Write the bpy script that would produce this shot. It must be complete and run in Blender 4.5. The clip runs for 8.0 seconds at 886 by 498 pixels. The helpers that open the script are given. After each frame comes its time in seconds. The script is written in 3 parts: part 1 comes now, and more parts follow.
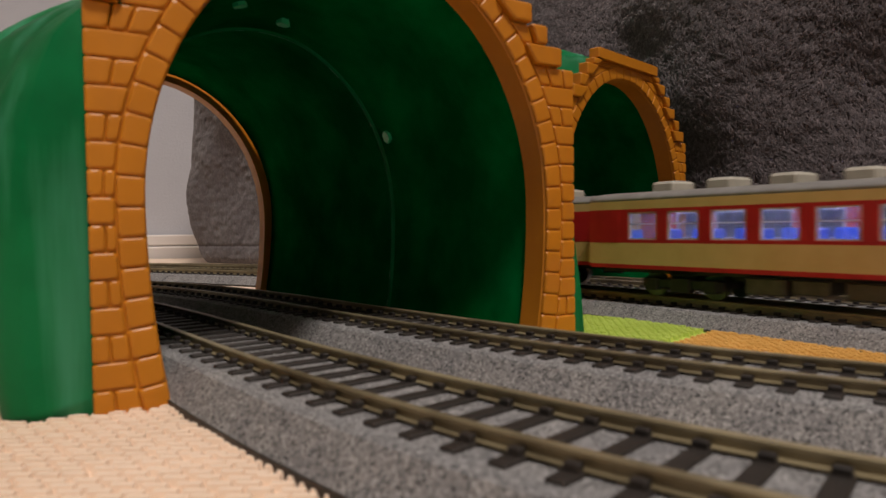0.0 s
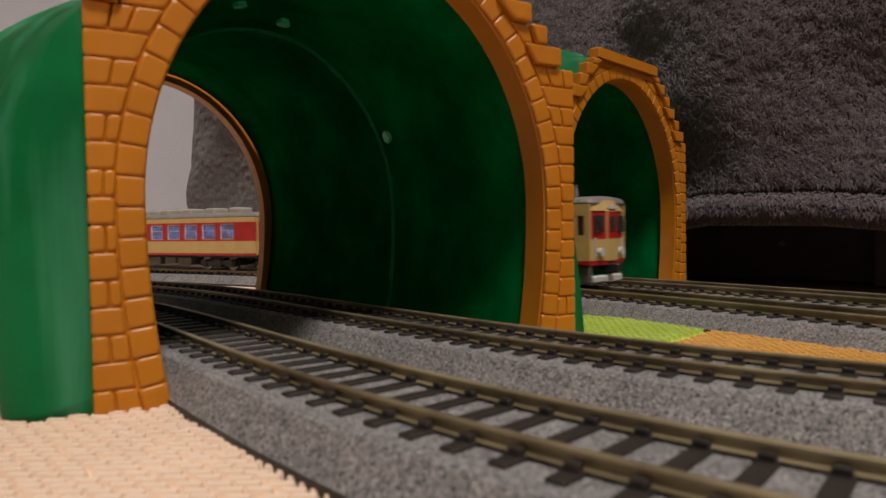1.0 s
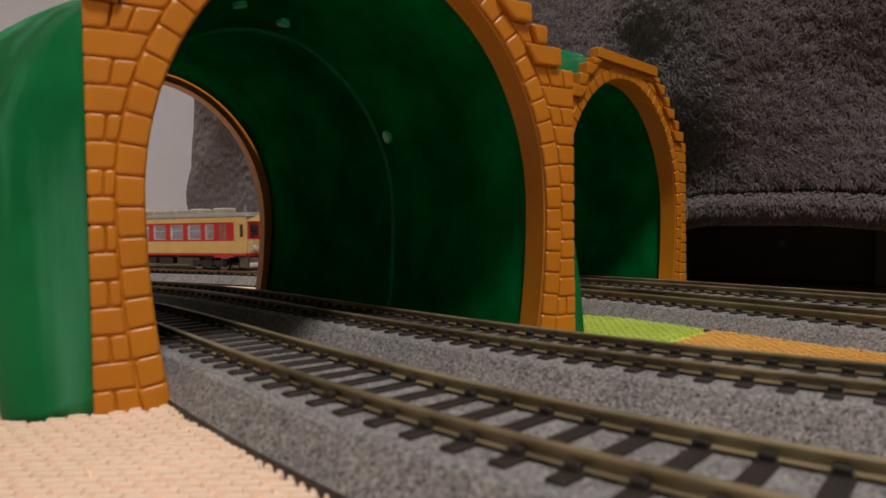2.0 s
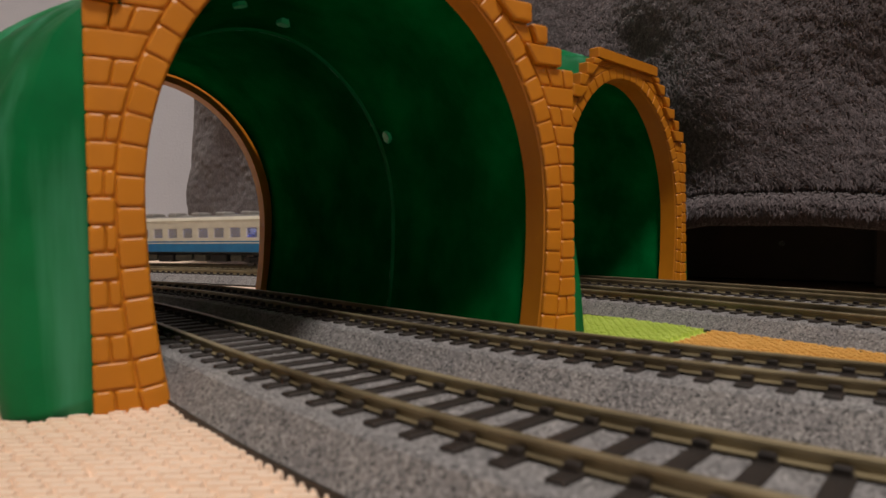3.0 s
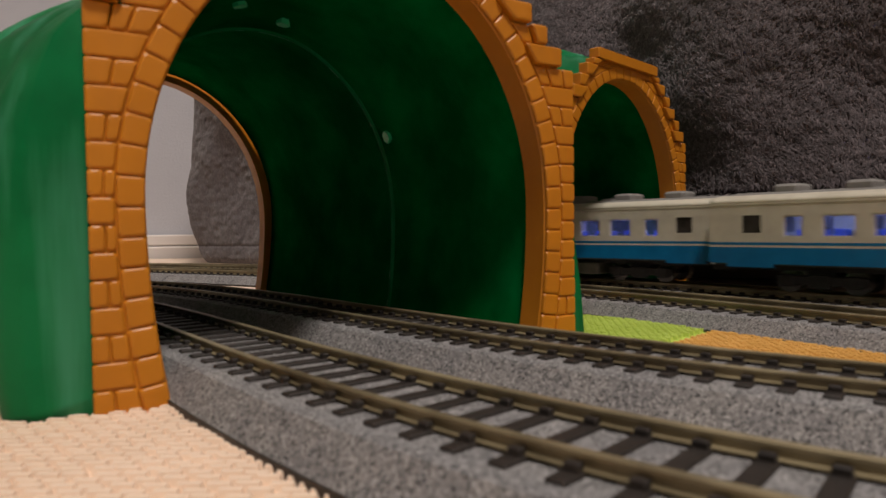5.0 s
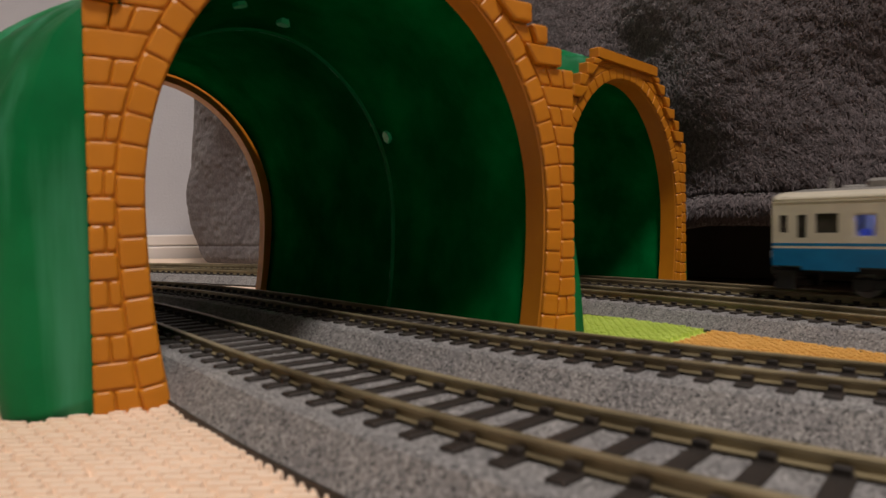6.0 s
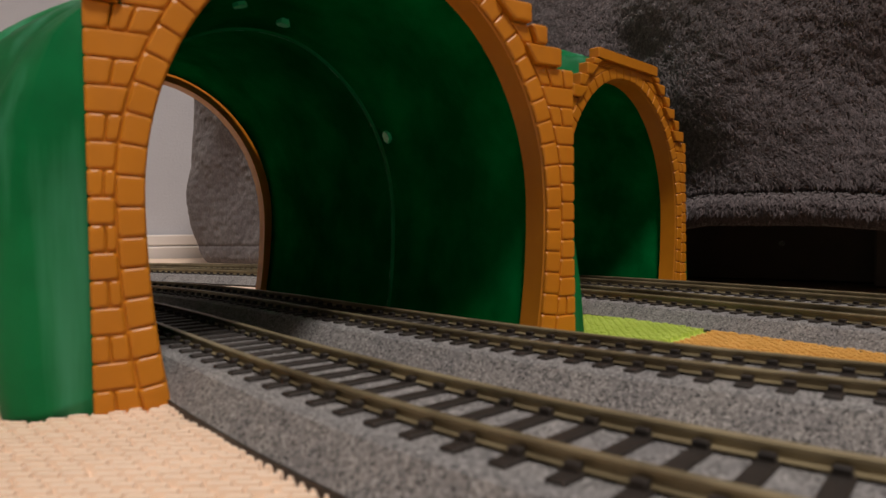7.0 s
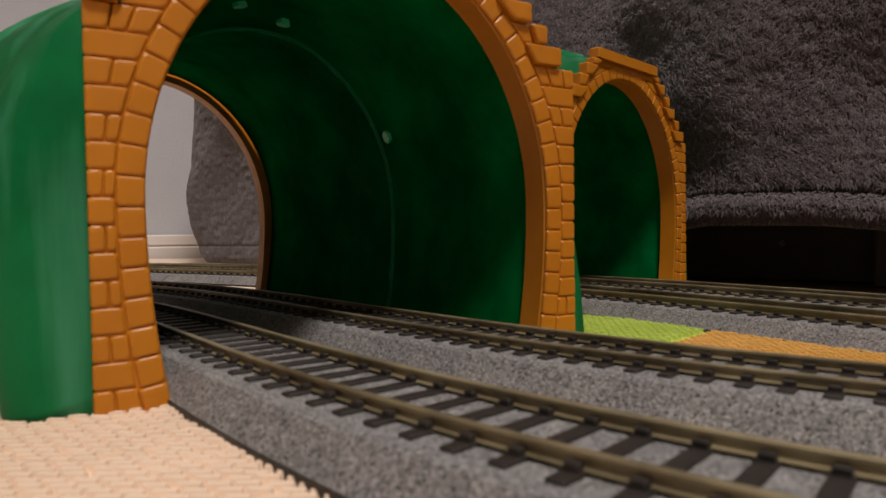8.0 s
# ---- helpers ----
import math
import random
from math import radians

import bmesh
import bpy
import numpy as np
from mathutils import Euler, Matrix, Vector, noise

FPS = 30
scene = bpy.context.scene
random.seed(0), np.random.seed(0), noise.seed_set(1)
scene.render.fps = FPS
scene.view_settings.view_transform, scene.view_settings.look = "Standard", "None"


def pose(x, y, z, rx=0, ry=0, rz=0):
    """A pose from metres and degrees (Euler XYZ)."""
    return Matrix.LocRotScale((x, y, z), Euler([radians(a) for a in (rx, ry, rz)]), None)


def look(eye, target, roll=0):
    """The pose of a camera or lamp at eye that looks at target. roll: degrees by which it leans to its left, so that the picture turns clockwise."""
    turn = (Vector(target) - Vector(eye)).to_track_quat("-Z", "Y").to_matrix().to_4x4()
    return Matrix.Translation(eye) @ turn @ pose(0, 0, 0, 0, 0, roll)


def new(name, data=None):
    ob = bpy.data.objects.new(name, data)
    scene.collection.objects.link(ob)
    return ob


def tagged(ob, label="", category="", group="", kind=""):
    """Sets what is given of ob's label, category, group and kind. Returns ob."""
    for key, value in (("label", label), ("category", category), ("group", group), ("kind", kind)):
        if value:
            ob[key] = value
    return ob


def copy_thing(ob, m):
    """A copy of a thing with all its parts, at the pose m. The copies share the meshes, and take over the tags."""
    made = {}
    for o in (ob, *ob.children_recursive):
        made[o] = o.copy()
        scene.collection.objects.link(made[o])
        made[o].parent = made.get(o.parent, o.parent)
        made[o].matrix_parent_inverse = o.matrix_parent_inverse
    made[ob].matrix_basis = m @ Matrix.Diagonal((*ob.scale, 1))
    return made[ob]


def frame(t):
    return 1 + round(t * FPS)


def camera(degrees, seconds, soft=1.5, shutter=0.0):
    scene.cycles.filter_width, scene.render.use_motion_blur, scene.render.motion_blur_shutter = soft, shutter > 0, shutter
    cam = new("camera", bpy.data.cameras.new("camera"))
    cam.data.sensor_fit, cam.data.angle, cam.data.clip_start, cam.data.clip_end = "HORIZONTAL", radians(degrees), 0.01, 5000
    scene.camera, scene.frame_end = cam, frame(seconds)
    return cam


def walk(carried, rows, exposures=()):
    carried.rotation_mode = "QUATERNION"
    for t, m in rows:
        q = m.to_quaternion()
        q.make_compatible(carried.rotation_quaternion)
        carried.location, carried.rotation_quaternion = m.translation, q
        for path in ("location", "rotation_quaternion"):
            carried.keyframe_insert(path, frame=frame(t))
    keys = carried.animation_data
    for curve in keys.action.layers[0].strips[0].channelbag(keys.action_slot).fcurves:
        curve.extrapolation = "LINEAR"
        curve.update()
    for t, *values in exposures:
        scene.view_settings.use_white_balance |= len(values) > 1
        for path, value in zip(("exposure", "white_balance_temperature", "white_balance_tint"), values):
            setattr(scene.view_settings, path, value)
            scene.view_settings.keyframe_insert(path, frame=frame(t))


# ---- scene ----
# Lengths below are in millimetres unless said otherwise; MM turns them into metres.
MM = 0.001
EYE = 0.0208

# ---- camera ----
cam = camera(66.1, 8.0, soft=1.5, shutter=0.22)
STAND = look((0, 0, EYE), (0, math.cos(0.0301), EYE - math.sin(0.0301)), -0.81)
walk(cam, [(0.0, STAND), (8.0, STAND)])
cam.data.dof.use_dof = True
cam.data.dof.focus_distance = 0.27
cam.data.dof.aperture_fstop = 62

# ---- light ----
world = bpy.data.worlds.new("room_air")
scene.world = world
world.use_nodes = True
world.node_tree.nodes["Background"].inputs[0].default_value = (1.0, 0.86, 0.72, 1)
world.node_tree.nodes["Background"].inputs[1].default_value = 0.012
scene.view_settings.exposure = 0.0


def area_lamp(name, eye, target, size, power, colour):
    data = bpy.data.lights.new(name, "AREA")
    data.shape, data.size, data.energy, data.color = "DISK", size, power, colour
    ob = new(name, data)
    ob.matrix_world = look(eye, target)
    return ob


area_lamp("ceiling_lamp_light", (0.42, -0.82, 2.2), (0.1, 0.1, 0), 0.45, 46, (1.0, 0.905, 0.84))


# ---- materials ----
def shader(name, colour, rough=0.5, metal=0.0):
    m = bpy.data.materials.new(name)
    m.use_nodes = True
    b = m.node_tree.nodes["Principled BSDF"]
    b.inputs["Base Color"].default_value = (*colour, 1)
    b.inputs["Roughness"].default_value = rough
    b.inputs["Metallic"].default_value = metal
    return m, m.node_tree, b


def noise_node(nt, scale, detail=4, rough=0.6, coords="Object"):
    tc = nt.nodes.new("ShaderNodeTexCoord")
    n = nt.nodes.new("ShaderNodeTexNoise")
    n.inputs["Scale"].default_value = scale
    n.inputs["Detail"].default_value = detail
    n.inputs["Roughness"].default_value = rough
    nt.links.new(tc.outputs[coords], n.inputs["Vector"])
    return n


def ramp(nt, source, stops):
    r = nt.nodes.new("ShaderNodeValToRGB")
    while len(r.color_ramp.elements) < len(stops):
        r.color_ramp.elements.new(0.5)
    for e, (p, c) in zip(r.color_ramp.elements, stops):
        e.position, e.color = p, (*c, 1)
    nt.links.new(source, r.inputs[0])
    return r


def bump(nt, b, source, strength, distance):
    n = nt.nodes.new("ShaderNodeBump")
    n.inputs["Strength"].default_value = strength
    n.inputs["Distance"].default_value = distance
    nt.links.new(source, n.inputs["Height"])
    old = b.inputs["Normal"].links
    if old:
        nt.links.new(old[0].from_socket, n.inputs["Normal"])
    nt.links.new(n.outputs[0], b.inputs["Normal"])


def varied(name, dark, light, scale, rough=0.5, metal=0.0, fine=None, fine_strength=0.2, fine_distance=0.0002, detail=4):
    """A surface that wanders between two colours, with fine relief."""
    m, nt, b = shader(name, light, rough, metal)
    n = noise_node(nt, scale, detail)
    r = ramp(nt, n.outputs[0], [(0.35, dark), (0.65, light)])
    nt.links.new(r.outputs[0], b.inputs["Base Color"])
    g = noise_node(nt, scale * 2.7, 3)
    mr = nt.nodes.new("ShaderNodeMapRange")
    mr.inputs["To Min"].default_value, mr.inputs["To Max"].default_value = max(0.03, rough - 0.1), min(1, rough + 0.12)
    nt.links.new(g.outputs[0], mr.inputs["Value"])
    nt.links.new(mr.outputs[0], b.inputs["Roughness"])
    if fine:
        f = noise_node(nt, fine, 3)
        bump(nt, b, f.outputs[0], fine_strength, fine_distance)
    return m


ORANGE = varied("orange_plastic", (0.49, 0.172, 0.005), (0.57, 0.207, 0.008), 90, 0.42, fine=1500, fine_strength=0.12, fine_distance=0.0001)
GREEN = varied("green_plastic", (0.002, 0.115, 0.033), (0.004, 0.17, 0.052), 60, 0.34, fine=900, fine_strength=0.05, fine_distance=0.0001)
GREEN.node_tree.nodes["Principled BSDF"].inputs["Specular IOR Level"].default_value = 0.16


# bore's green: no pale streaks, darkened and without gloss to paint its shade
GREEN_SHADED = varied("shaded_bore_green", (0.0004, 0.075, 0.015), (0.001, 0.16, 0.036), 60, 0.2, fine=900, fine_strength=0.05, fine_distance=0.0001)
GREEN_SHADED.node_tree.nodes["Principled BSDF"].inputs["Specular IOR Level"].default_value = 0.0

# lighter green that paints the highlight on the edge of the bore's step
GREEN_HIGHLIGHT = varied("step_highlight_green", (0.001, 0.12, 0.03), (0.004, 0.22, 0.075), 40, 0.25)
GREEN_HIGHLIGHT.node_tree.nodes["Principled BSDF"].inputs["Specular IOR Level"].default_value = 0.05


def streaked(m, scale, stretch, colour, amount):
    """Long pale streaks drawn along z over a material's own colour."""
    nt = m.node_tree
    b = nt.nodes["Principled BSDF"]
    tc = nt.nodes.new("ShaderNodeTexCoord")
    mp = nt.nodes.new("ShaderNodeMapping")
    mp.inputs["Scale"].default_value = (1, 1, stretch)
    n = nt.nodes.new("ShaderNodeTexNoise")
    n.inputs["Scale"].default_value, n.inputs["Detail"].default_value = scale, 5
    nt.links.new(tc.outputs["Object"], mp.inputs["Vector"])
    nt.links.new(mp.outputs[0], n.inputs["Vector"])
    r = ramp(nt, n.outputs[0], [(0.5, (0, 0, 0)), (0.72, (amount, amount, amount))])
    mix = nt.nodes.new("ShaderNodeMix")
    mix.data_type = "RGBA"
    nt.links.new(r.outputs[0], mix.inputs["Factor"])
    nt.links.new(b.inputs["Base Color"].links[0].from_socket, mix.inputs["A"])
    mix.inputs["B"].default_value = (*colour, 1)
    nt.links.new(mix.outputs["Result"], b.inputs["Base Color"])


streaked(GREEN, 120, 0.09, (0.09, 0.36, 0.22), 0.8)
BOSS = varied("pale_green_plastic", (0.02, 0.50, 0.22), (0.04, 0.60, 0.29), 300, 0.4)
SLEEPER = varied("dark_brown_plastic", (0.013, 0.010, 0.008), (0.028, 0.021, 0.017), 700, 0.55, fine=3000)
# brown tarnish; the wide dark and khaki patches paint reflections into the colour
RAIL = varied("tarnish_reflection_metal", (0.14, 0.112, 0.064), (0.36, 0.30, 0.18), 70, 0.42, 0.3, fine=2500, fine_strength=0.1)
WALL = varied("white_wallpaper", (0.44, 0.445, 0.49), (0.51, 0.515, 0.56), 6, 0.8, fine=500, fine_strength=0.35, fine_distance=0.0006)
TRIM = varied("painted_baseboard", (0.72, 0.66, 0.62), (0.80, 0.74, 0.70), 8, 0.5)
# unseen walls and ceiling, darkened so that less light bounces
PLASTER = varied("papered_wall", (0.30, 0.27, 0.24), (0.38, 0.35, 0.31), 3, 0.85)
# floor beyond the mats is unseen, taken dark to cut bounced light
FLOORWOOD = varied("brown_floor_boards", (0.10, 0.058, 0.03), (0.17, 0.10, 0.055), 14, 0.4)
DARKWOOD = varied("dark_wood", (0.03, 0.018, 0.012), (0.062, 0.037, 0.025), 25, 0.45)
CREAM = varied("cream_paint", (0.53, 0.365, 0.135), (0.59, 0.415, 0.165), 200, 0.33)
RED = varied("red_paint", (0.36, 0.012, 0.014), (0.44, 0.018, 0.018), 200, 0.33)
ROOFGREY = varied("grey_roof_paint", (0.19, 0.18, 0.17), (0.26, 0.25, 0.235), 220, 0.5)
UNITGREY = varied("light_grey_plastic", (0.38, 0.35, 0.29), (0.47, 0.44, 0.37), 260, 0.5)
WHITE = varied("ivory_paint", (0.56, 0.52, 0.42), (0.64, 0.60, 0.49), 200, 0.33)
BLUE = varied("blue_paint", (0.004, 0.13, 0.30), (0.006, 0.17, 0.38), 200, 0.33)
BLACK = varied("black_plastic", (0.008, 0.008, 0.008), (0.02, 0.019, 0.018), 400, 0.5)
OLIVE = varied("grey_green_plastic", (0.06, 0.06, 0.045), (0.10, 0.098, 0.075), 400, 0.5)
SEATBLUE = varied("blue_seat_plastic", (0.008, 0.06, 0.42), (0.012, 0.09, 0.55), 300, 0.5)
FRAMEMETAL = varied("pale_window_frame", (0.50, 0.46, 0.42), (0.60, 0.56, 0.52), 300, 0.3)
STEEL = varied("wheel_steel", (0.10, 0.095, 0.09), (0.2, 0.19, 0.18), 400, 0.35, 0.9)
SILVER = varied("silver_plastic", (0.5, 0.5, 0.48), (0.6, 0.6, 0.58), 400, 0.35)


def glowing(name, colour, strength):
    m, nt, b = shader(name, colour, 0.5)
    b.inputs["Emission Color"].default_value = (*colour, 1)
    b.inputs["Emission Strength"].default_value = strength
    return m


GLOW = glowing("cabin_led", (0.62, 0.64, 1.0), 14.5)
GLOW_DIM = glowing("dim_cabin_led", (0.42, 0.5, 1.0), 6.5)


def glass_material():
    m, nt, b = shader("clear_window_plastic", (0.9, 0.92, 1.0), 0.05)
    mix = nt.nodes.new("ShaderNodeMixShader")
    clear = nt.nodes.new("ShaderNodeBsdfTransparent")
    clear.inputs[0].default_value = (0.86, 0.88, 0.96, 1)
    gloss = nt.nodes.new("ShaderNodeBsdfGlossy")
    gloss.inputs["Roughness"].default_value = 0.05
    fres = nt.nodes.new("ShaderNodeFresnel")
    fres.inputs[0].default_value = 1.45
    out = nt.nodes["Material Output"]
    nt.links.new(fres.outputs[0], mix.inputs[0])
    nt.links.new(clear.outputs[0], mix.inputs[1])
    nt.links.new(gloss.outputs[0], mix.inputs[2])
    milk = nt.nodes.new("ShaderNodeBsdfTranslucent")
    milk.inputs[0].default_value = (0.75, 0.75, 0.85, 1)
    veil = nt.nodes.new("ShaderNodeMixShader")
    veil.inputs[0].default_value = 0.06
    nt.links.new(mix.outputs[0], veil.inputs[1])
    nt.links.new(milk.outputs[0], veil.inputs[2])
    nt.links.new(veil.outputs[0], out.inputs[0])
    return m


GLASS = glass_material()
DOORGLASS = varied("dull_door_glass", (0.20, 0.13, 0.115), (0.30, 0.21, 0.19), 300, 0.15)
DARKGLASS = varied("dark_cab_glass", (0.03, 0.025, 0.022), (0.06, 0.05, 0.045), 300, 0.12)


def ballast_material():
    m, nt, b = shader("grey_ballast", (0.3, 0.3, 0.3), 0.9)
    tc = nt.nodes.new("ShaderNodeTexCoord")
    v = nt.nodes.new("ShaderNodeTexVoronoi")
    v.inputs["Scale"].default_value = 4300
    nt.links.new(tc.outputs["Object"], v.inputs["Vector"])
    sep = nt.nodes.new("ShaderNodeSeparateColor")
    nt.links.new(v.outputs["Color"], sep.inputs[0])
    r = ramp(nt, sep.outputs[0], [(0.0, (0.03, 0.03, 0.031)), (0.1, (0.10, 0.10, 0.102)), (0.25, (0.185, 0.182, 0.183)), (0.75, (0.275, 0.27, 0.27)), (1.0, (0.42, 0.41, 0.405))])
    big = noise_node(nt, 160, 4)
    tone = ramp(nt, big.outputs[0], [(0.3, (0.78, 0.78, 0.8)), (0.7, (1.05, 1.04, 1.02))])
    mul = nt.nodes.new("ShaderNodeMix")
    mul.data_type, mul.blend_type = "RGBA", "MULTIPLY"
    mul.inputs["Factor"].default_value = 1
    nt.links.new(r.outputs[0], mul.inputs["A"])
    nt.links.new(tone.outputs[0], mul.inputs["B"])
    nt.links.new(mul.outputs["Result"], b.inputs["Base Color"])
    bump(nt, b, v.outputs["Distance"], 0.35, 0.0002)
    lump = noise_node(nt, 900, 3)
    bump(nt, b, lump.outputs[0], 0.5, 0.0004)
    return m


BALLAST = ballast_material()


def woven_material(name, dark, light):
    """Foam mat with a woven relief: short raised dashes in offset rows."""
    m, nt, b = shader(name, light, 0.75)
    n = noise_node(nt, 60, 4)
    r = ramp(nt, n.outputs[0], [(0.3, dark), (0.7, light)])
    nt.links.new(r.outputs[0], b.inputs["Base Color"])
    f = noise_node(nt, 2500, 3)
    bump(nt, b, f.outputs[0], 0.25, 0.0002)
    return m


MAT_BEIGE = woven_material("beige_foam", (0.84, 0.65, 0.49), (0.93, 0.74, 0.58))
MAT_LIME = woven_material("lime_foam", (0.44, 0.57, 0.08), (0.53, 0.67, 0.12))
MAT_ORANGE = woven_material("amber_foam", (0.68, 0.37, 0.08), (0.80, 0.46, 0.12))


def towel_material():
    m, nt, b = shader("dark_terry", (0.06, 0.05, 0.055), 0.95)
    n = noise_node(nt, 900, 4)
    r = ramp(nt, n.outputs[0], [(0.3, (0.068, 0.054, 0.058)), (0.7, (0.118, 0.097, 0.103))])
    nt.links.new(r.outputs[0], b.inputs["Base Color"])
    b.inputs["Sheen Weight"].default_value = 0.4
    geo = nt.nodes.new("ShaderNodeNewGeometry")
    tuft = ramp(nt, geo.outputs["Random Per Island"], [(0.0, (0.55, 0.55, 0.55)), (0.6, (0.95, 0.95, 0.95)), (1.0, (1.5, 1.48, 1.46))])
    mul = nt.nodes.new("ShaderNodeMix")
    mul.data_type, mul.blend_type = "RGBA", "MULTIPLY"
    mul.inputs["Factor"].default_value = 1
    nt.links.new(r.outputs[0], mul.inputs["A"])
    nt.links.new(tuft.outputs[0], mul.inputs["B"])
    nt.links.new(mul.outputs["Result"], b.inputs["Base Color"])
    bump(nt, b, n.outputs[0], 0.6, 0.0006)
    return m


TOWEL = towel_material()


# ---- building blocks ----
def mesh_of(bm, material, name="mesh"):
    bmesh.ops.scale(bm, vec=(MM, MM, MM), verts=bm.verts)
    me = bpy.data.meshes.new(name)
    bm.to_mesh(me)
    bm.free()
    me.materials.append(material)
    return me


def part(name, bm, material, parent=None, label="", smooth=False):
    me = mesh_of(bm, material, name)
    if smooth:
        me.polygons.foreach_set("use_smooth", [True] * len(me.polygons))
    ob = new(name, me)
    ob.parent = parent
    return tagged(ob, label)


def grid_mesh(name, rows, material, closed=False, smooth=True):
    """A mesh through rows of points (an array n x m x 3, in mm)."""
    rows = np.asarray(rows, float)
    n, m = rows.shape[:2]
    k = np.arange(n * m).reshape(n, m)
    if closed:
        k = np.concatenate([k, k[:, :1]], axis=1)
    faces = np.stack([k[:-1, :-1], k[1:, :-1], k[1:, 1:], k[:-1, 1:]], axis=-1).reshape(-1, 4)
    me = bpy.data.meshes.new(name)
    me.from_pydata((rows.reshape(-1, 3) * MM).tolist(), [], faces.tolist())
    me.materials.append(material)
    if smooth:
        me.polygons.foreach_set("use_smooth", [True] * len(me.polygons))
    return me


def add_box(bm, x0, x1, y0, y1, z0, z1, bevel=0.0):
    r = bmesh.ops.create_cube(bm, size=1.0)
    vs = r["verts"]
    for v in vs:
        v.co = Vector((x0 + (v.co.x + 0.5) * (x1 - x0), y0 + (v.co.y + 0.5) * (y1 - y0), z0 + (v.co.z + 0.5) * (z1 - z0)))
    if bevel:
        es = list({e for v in vs for e in v.link_edges})
        bmesh.ops.bevel(bm, geom=es, offset=bevel, segments=1, affect="EDGES")


def box_bm(*a, bevel=0.0):
    bm = bmesh.new()
    add_box(bm, *a, bevel=bevel)
    return bm


def add_cyl(bm, m, r, depth, seg=12, r2=None):
    bmesh.ops.create_cone(bm, cap_ends=True, segments=seg, radius1=r, radius2=r if r2 is None else r2, depth=depth, matrix=m)


def empty(name, label, category, group=""):
    ob = new(name)
    ob.empty_display_size = 0.005
    return tagged(ob, label, category, group)


# ---- plan of the tracks ----
RAIL_TOP, GAUGE = 5.95, 4.95
DROP, DROP_BLUE, TALL = 1.4, 2.0, 0.4  # the two far tracks have thinner beds and taller rails
SLEEPER_TOP, BED_TOP = 4.75, 4.4
BASE = -0.69  # tracks and tunnels stand between the mat's raised dashes


def cubic_line(angle, c, u0, u1, step):
    """Centre line v(u) in a turned frame: points and headings at even steps."""
    d, n = np.array([math.cos(angle), math.sin(angle)]), np.array([-math.sin(angle), math.cos(angle)])
    us = np.arange(u0, u1, 0.25)
    v = c[0] + c[1] * us + c[2] * us ** 2 + c[3] * us ** 3
    pts = us[:, None] * d + v[:, None] * n
    s = np.concatenate([[0], np.cumsum(np.hypot(*np.diff(pts, axis=0).T))])
    t = np.arange(0, s[-1], step)
    x, y = np.interp(t, s, pts[:, 0]), np.interp(t, s, pts[:, 1])
    h = np.arctan2(np.gradient(y), np.gradient(x))
    return np.stack([x, y], 1), h


FAR = 1.045


def main_line():
    """Centre line of the red train's track: a slow S past the tunnels, then a wide bend to the left. Arrays of s, x, y, heading."""
    ss = np.arange(-460.0, 1700.0, 1.0)
    u = np.clip(ss, 40, 330) / 100
    head = 2.8975 - 1.4045 * u + 0.7786 * u ** 2 - 0.1157 * u ** 3 + np.clip((ss - 370) / 300, 0, 4.4)
    dx, dy = np.cos(head), np.sin(head)
    x = np.concatenate([[0], np.cumsum((dx[1:] + dx[:-1]) / 2)])
    y = np.concatenate([[0], np.cumsum((dy[1:] + dy[:-1]) / 2)])
    k = int(np.argmin(np.abs(ss - 120)))
    x, y = x - x[k] + 66.7, y - y[k] + 124.4
    return ss * FAR, x * FAR, y * FAR, head


def beside(line, off):
    """The line that runs off millimetres to the outside of another."""
    ss, x, y, head = line
    x2, y2 = x + np.sin(head) * off, y - np.cos(head) * off
    t = np.concatenate([[0], np.cumsum(np.hypot(np.diff(x2), np.diff(y2)))])
    return t - np.interp(0, ss, t), x2, y2, head


LINE_RED = main_line()
LINE_BLUE = beside(LINE_RED, 35.5)


def sampled(line, s0, s1, step):
    t = np.arange(s0, s1, step)
    return np.stack([np.interp(t, line[0], line[1]), np.interp(t, line[0], line[2])], 1), np.interp(t, line[0], line[3])


def swept(name, pts, heads, section, material, parent, label="", smooth=False, closed=True):
    left = np.stack([-np.sin(heads), np.cos(heads)], 1)
    rows = np.zeros((len(pts), len(section), 3))
    for j, (o, z) in enumerate(section):
        rows[:, j, :2] = pts + left * o
        rows[:, j, 2] = z
    ob = new(name, grid_mesh(name, rows, material, closed=closed, smooth=smooth))
    ob.parent = parent
    return tagged(ob, label)


def sleeper_mesh(drop):
    bm = bmesh.new()
    add_box(bm, -0.8, 0.8, -8.1, 8.1, BED_TOP - drop - 0.6, SLEEPER_TOP - drop, bevel=0.12)
    for y in (-GAUGE, GAUGE):
        for side in (-1, 1):
            yy = y + side * 0.85
            add_box(bm, -0.6, 0.6, yy - 0.4, yy + 0.4, SLEEPER_TOP - drop - 0.1, SLEEPER_TOP - drop + 0.58, bevel=0.1)
    return mesh_of(bm, SLEEPER, "sleeper")


def rail_section(o, drop):
    b, t = SLEEPER_TOP - drop - 0.05, RAIL_TOP - drop + (TALL if drop else 0)
    prof = [(-0.7, 0), (-0.7, 0.2), (-0.2, 0.38), (-0.2, 1.25), (-0.42, 1.42), (-0.42, 1.82), (-0.3, 1.95), (0.3, 1.95), (0.42, 1.82), (0.42, 1.42), (0.2, 1.25), (0.2, 0.38), (0.7, 0.2), (0.7, 0)]
    return [(o + x, b + z * (t - b) / 1.95) for x, z in prof]


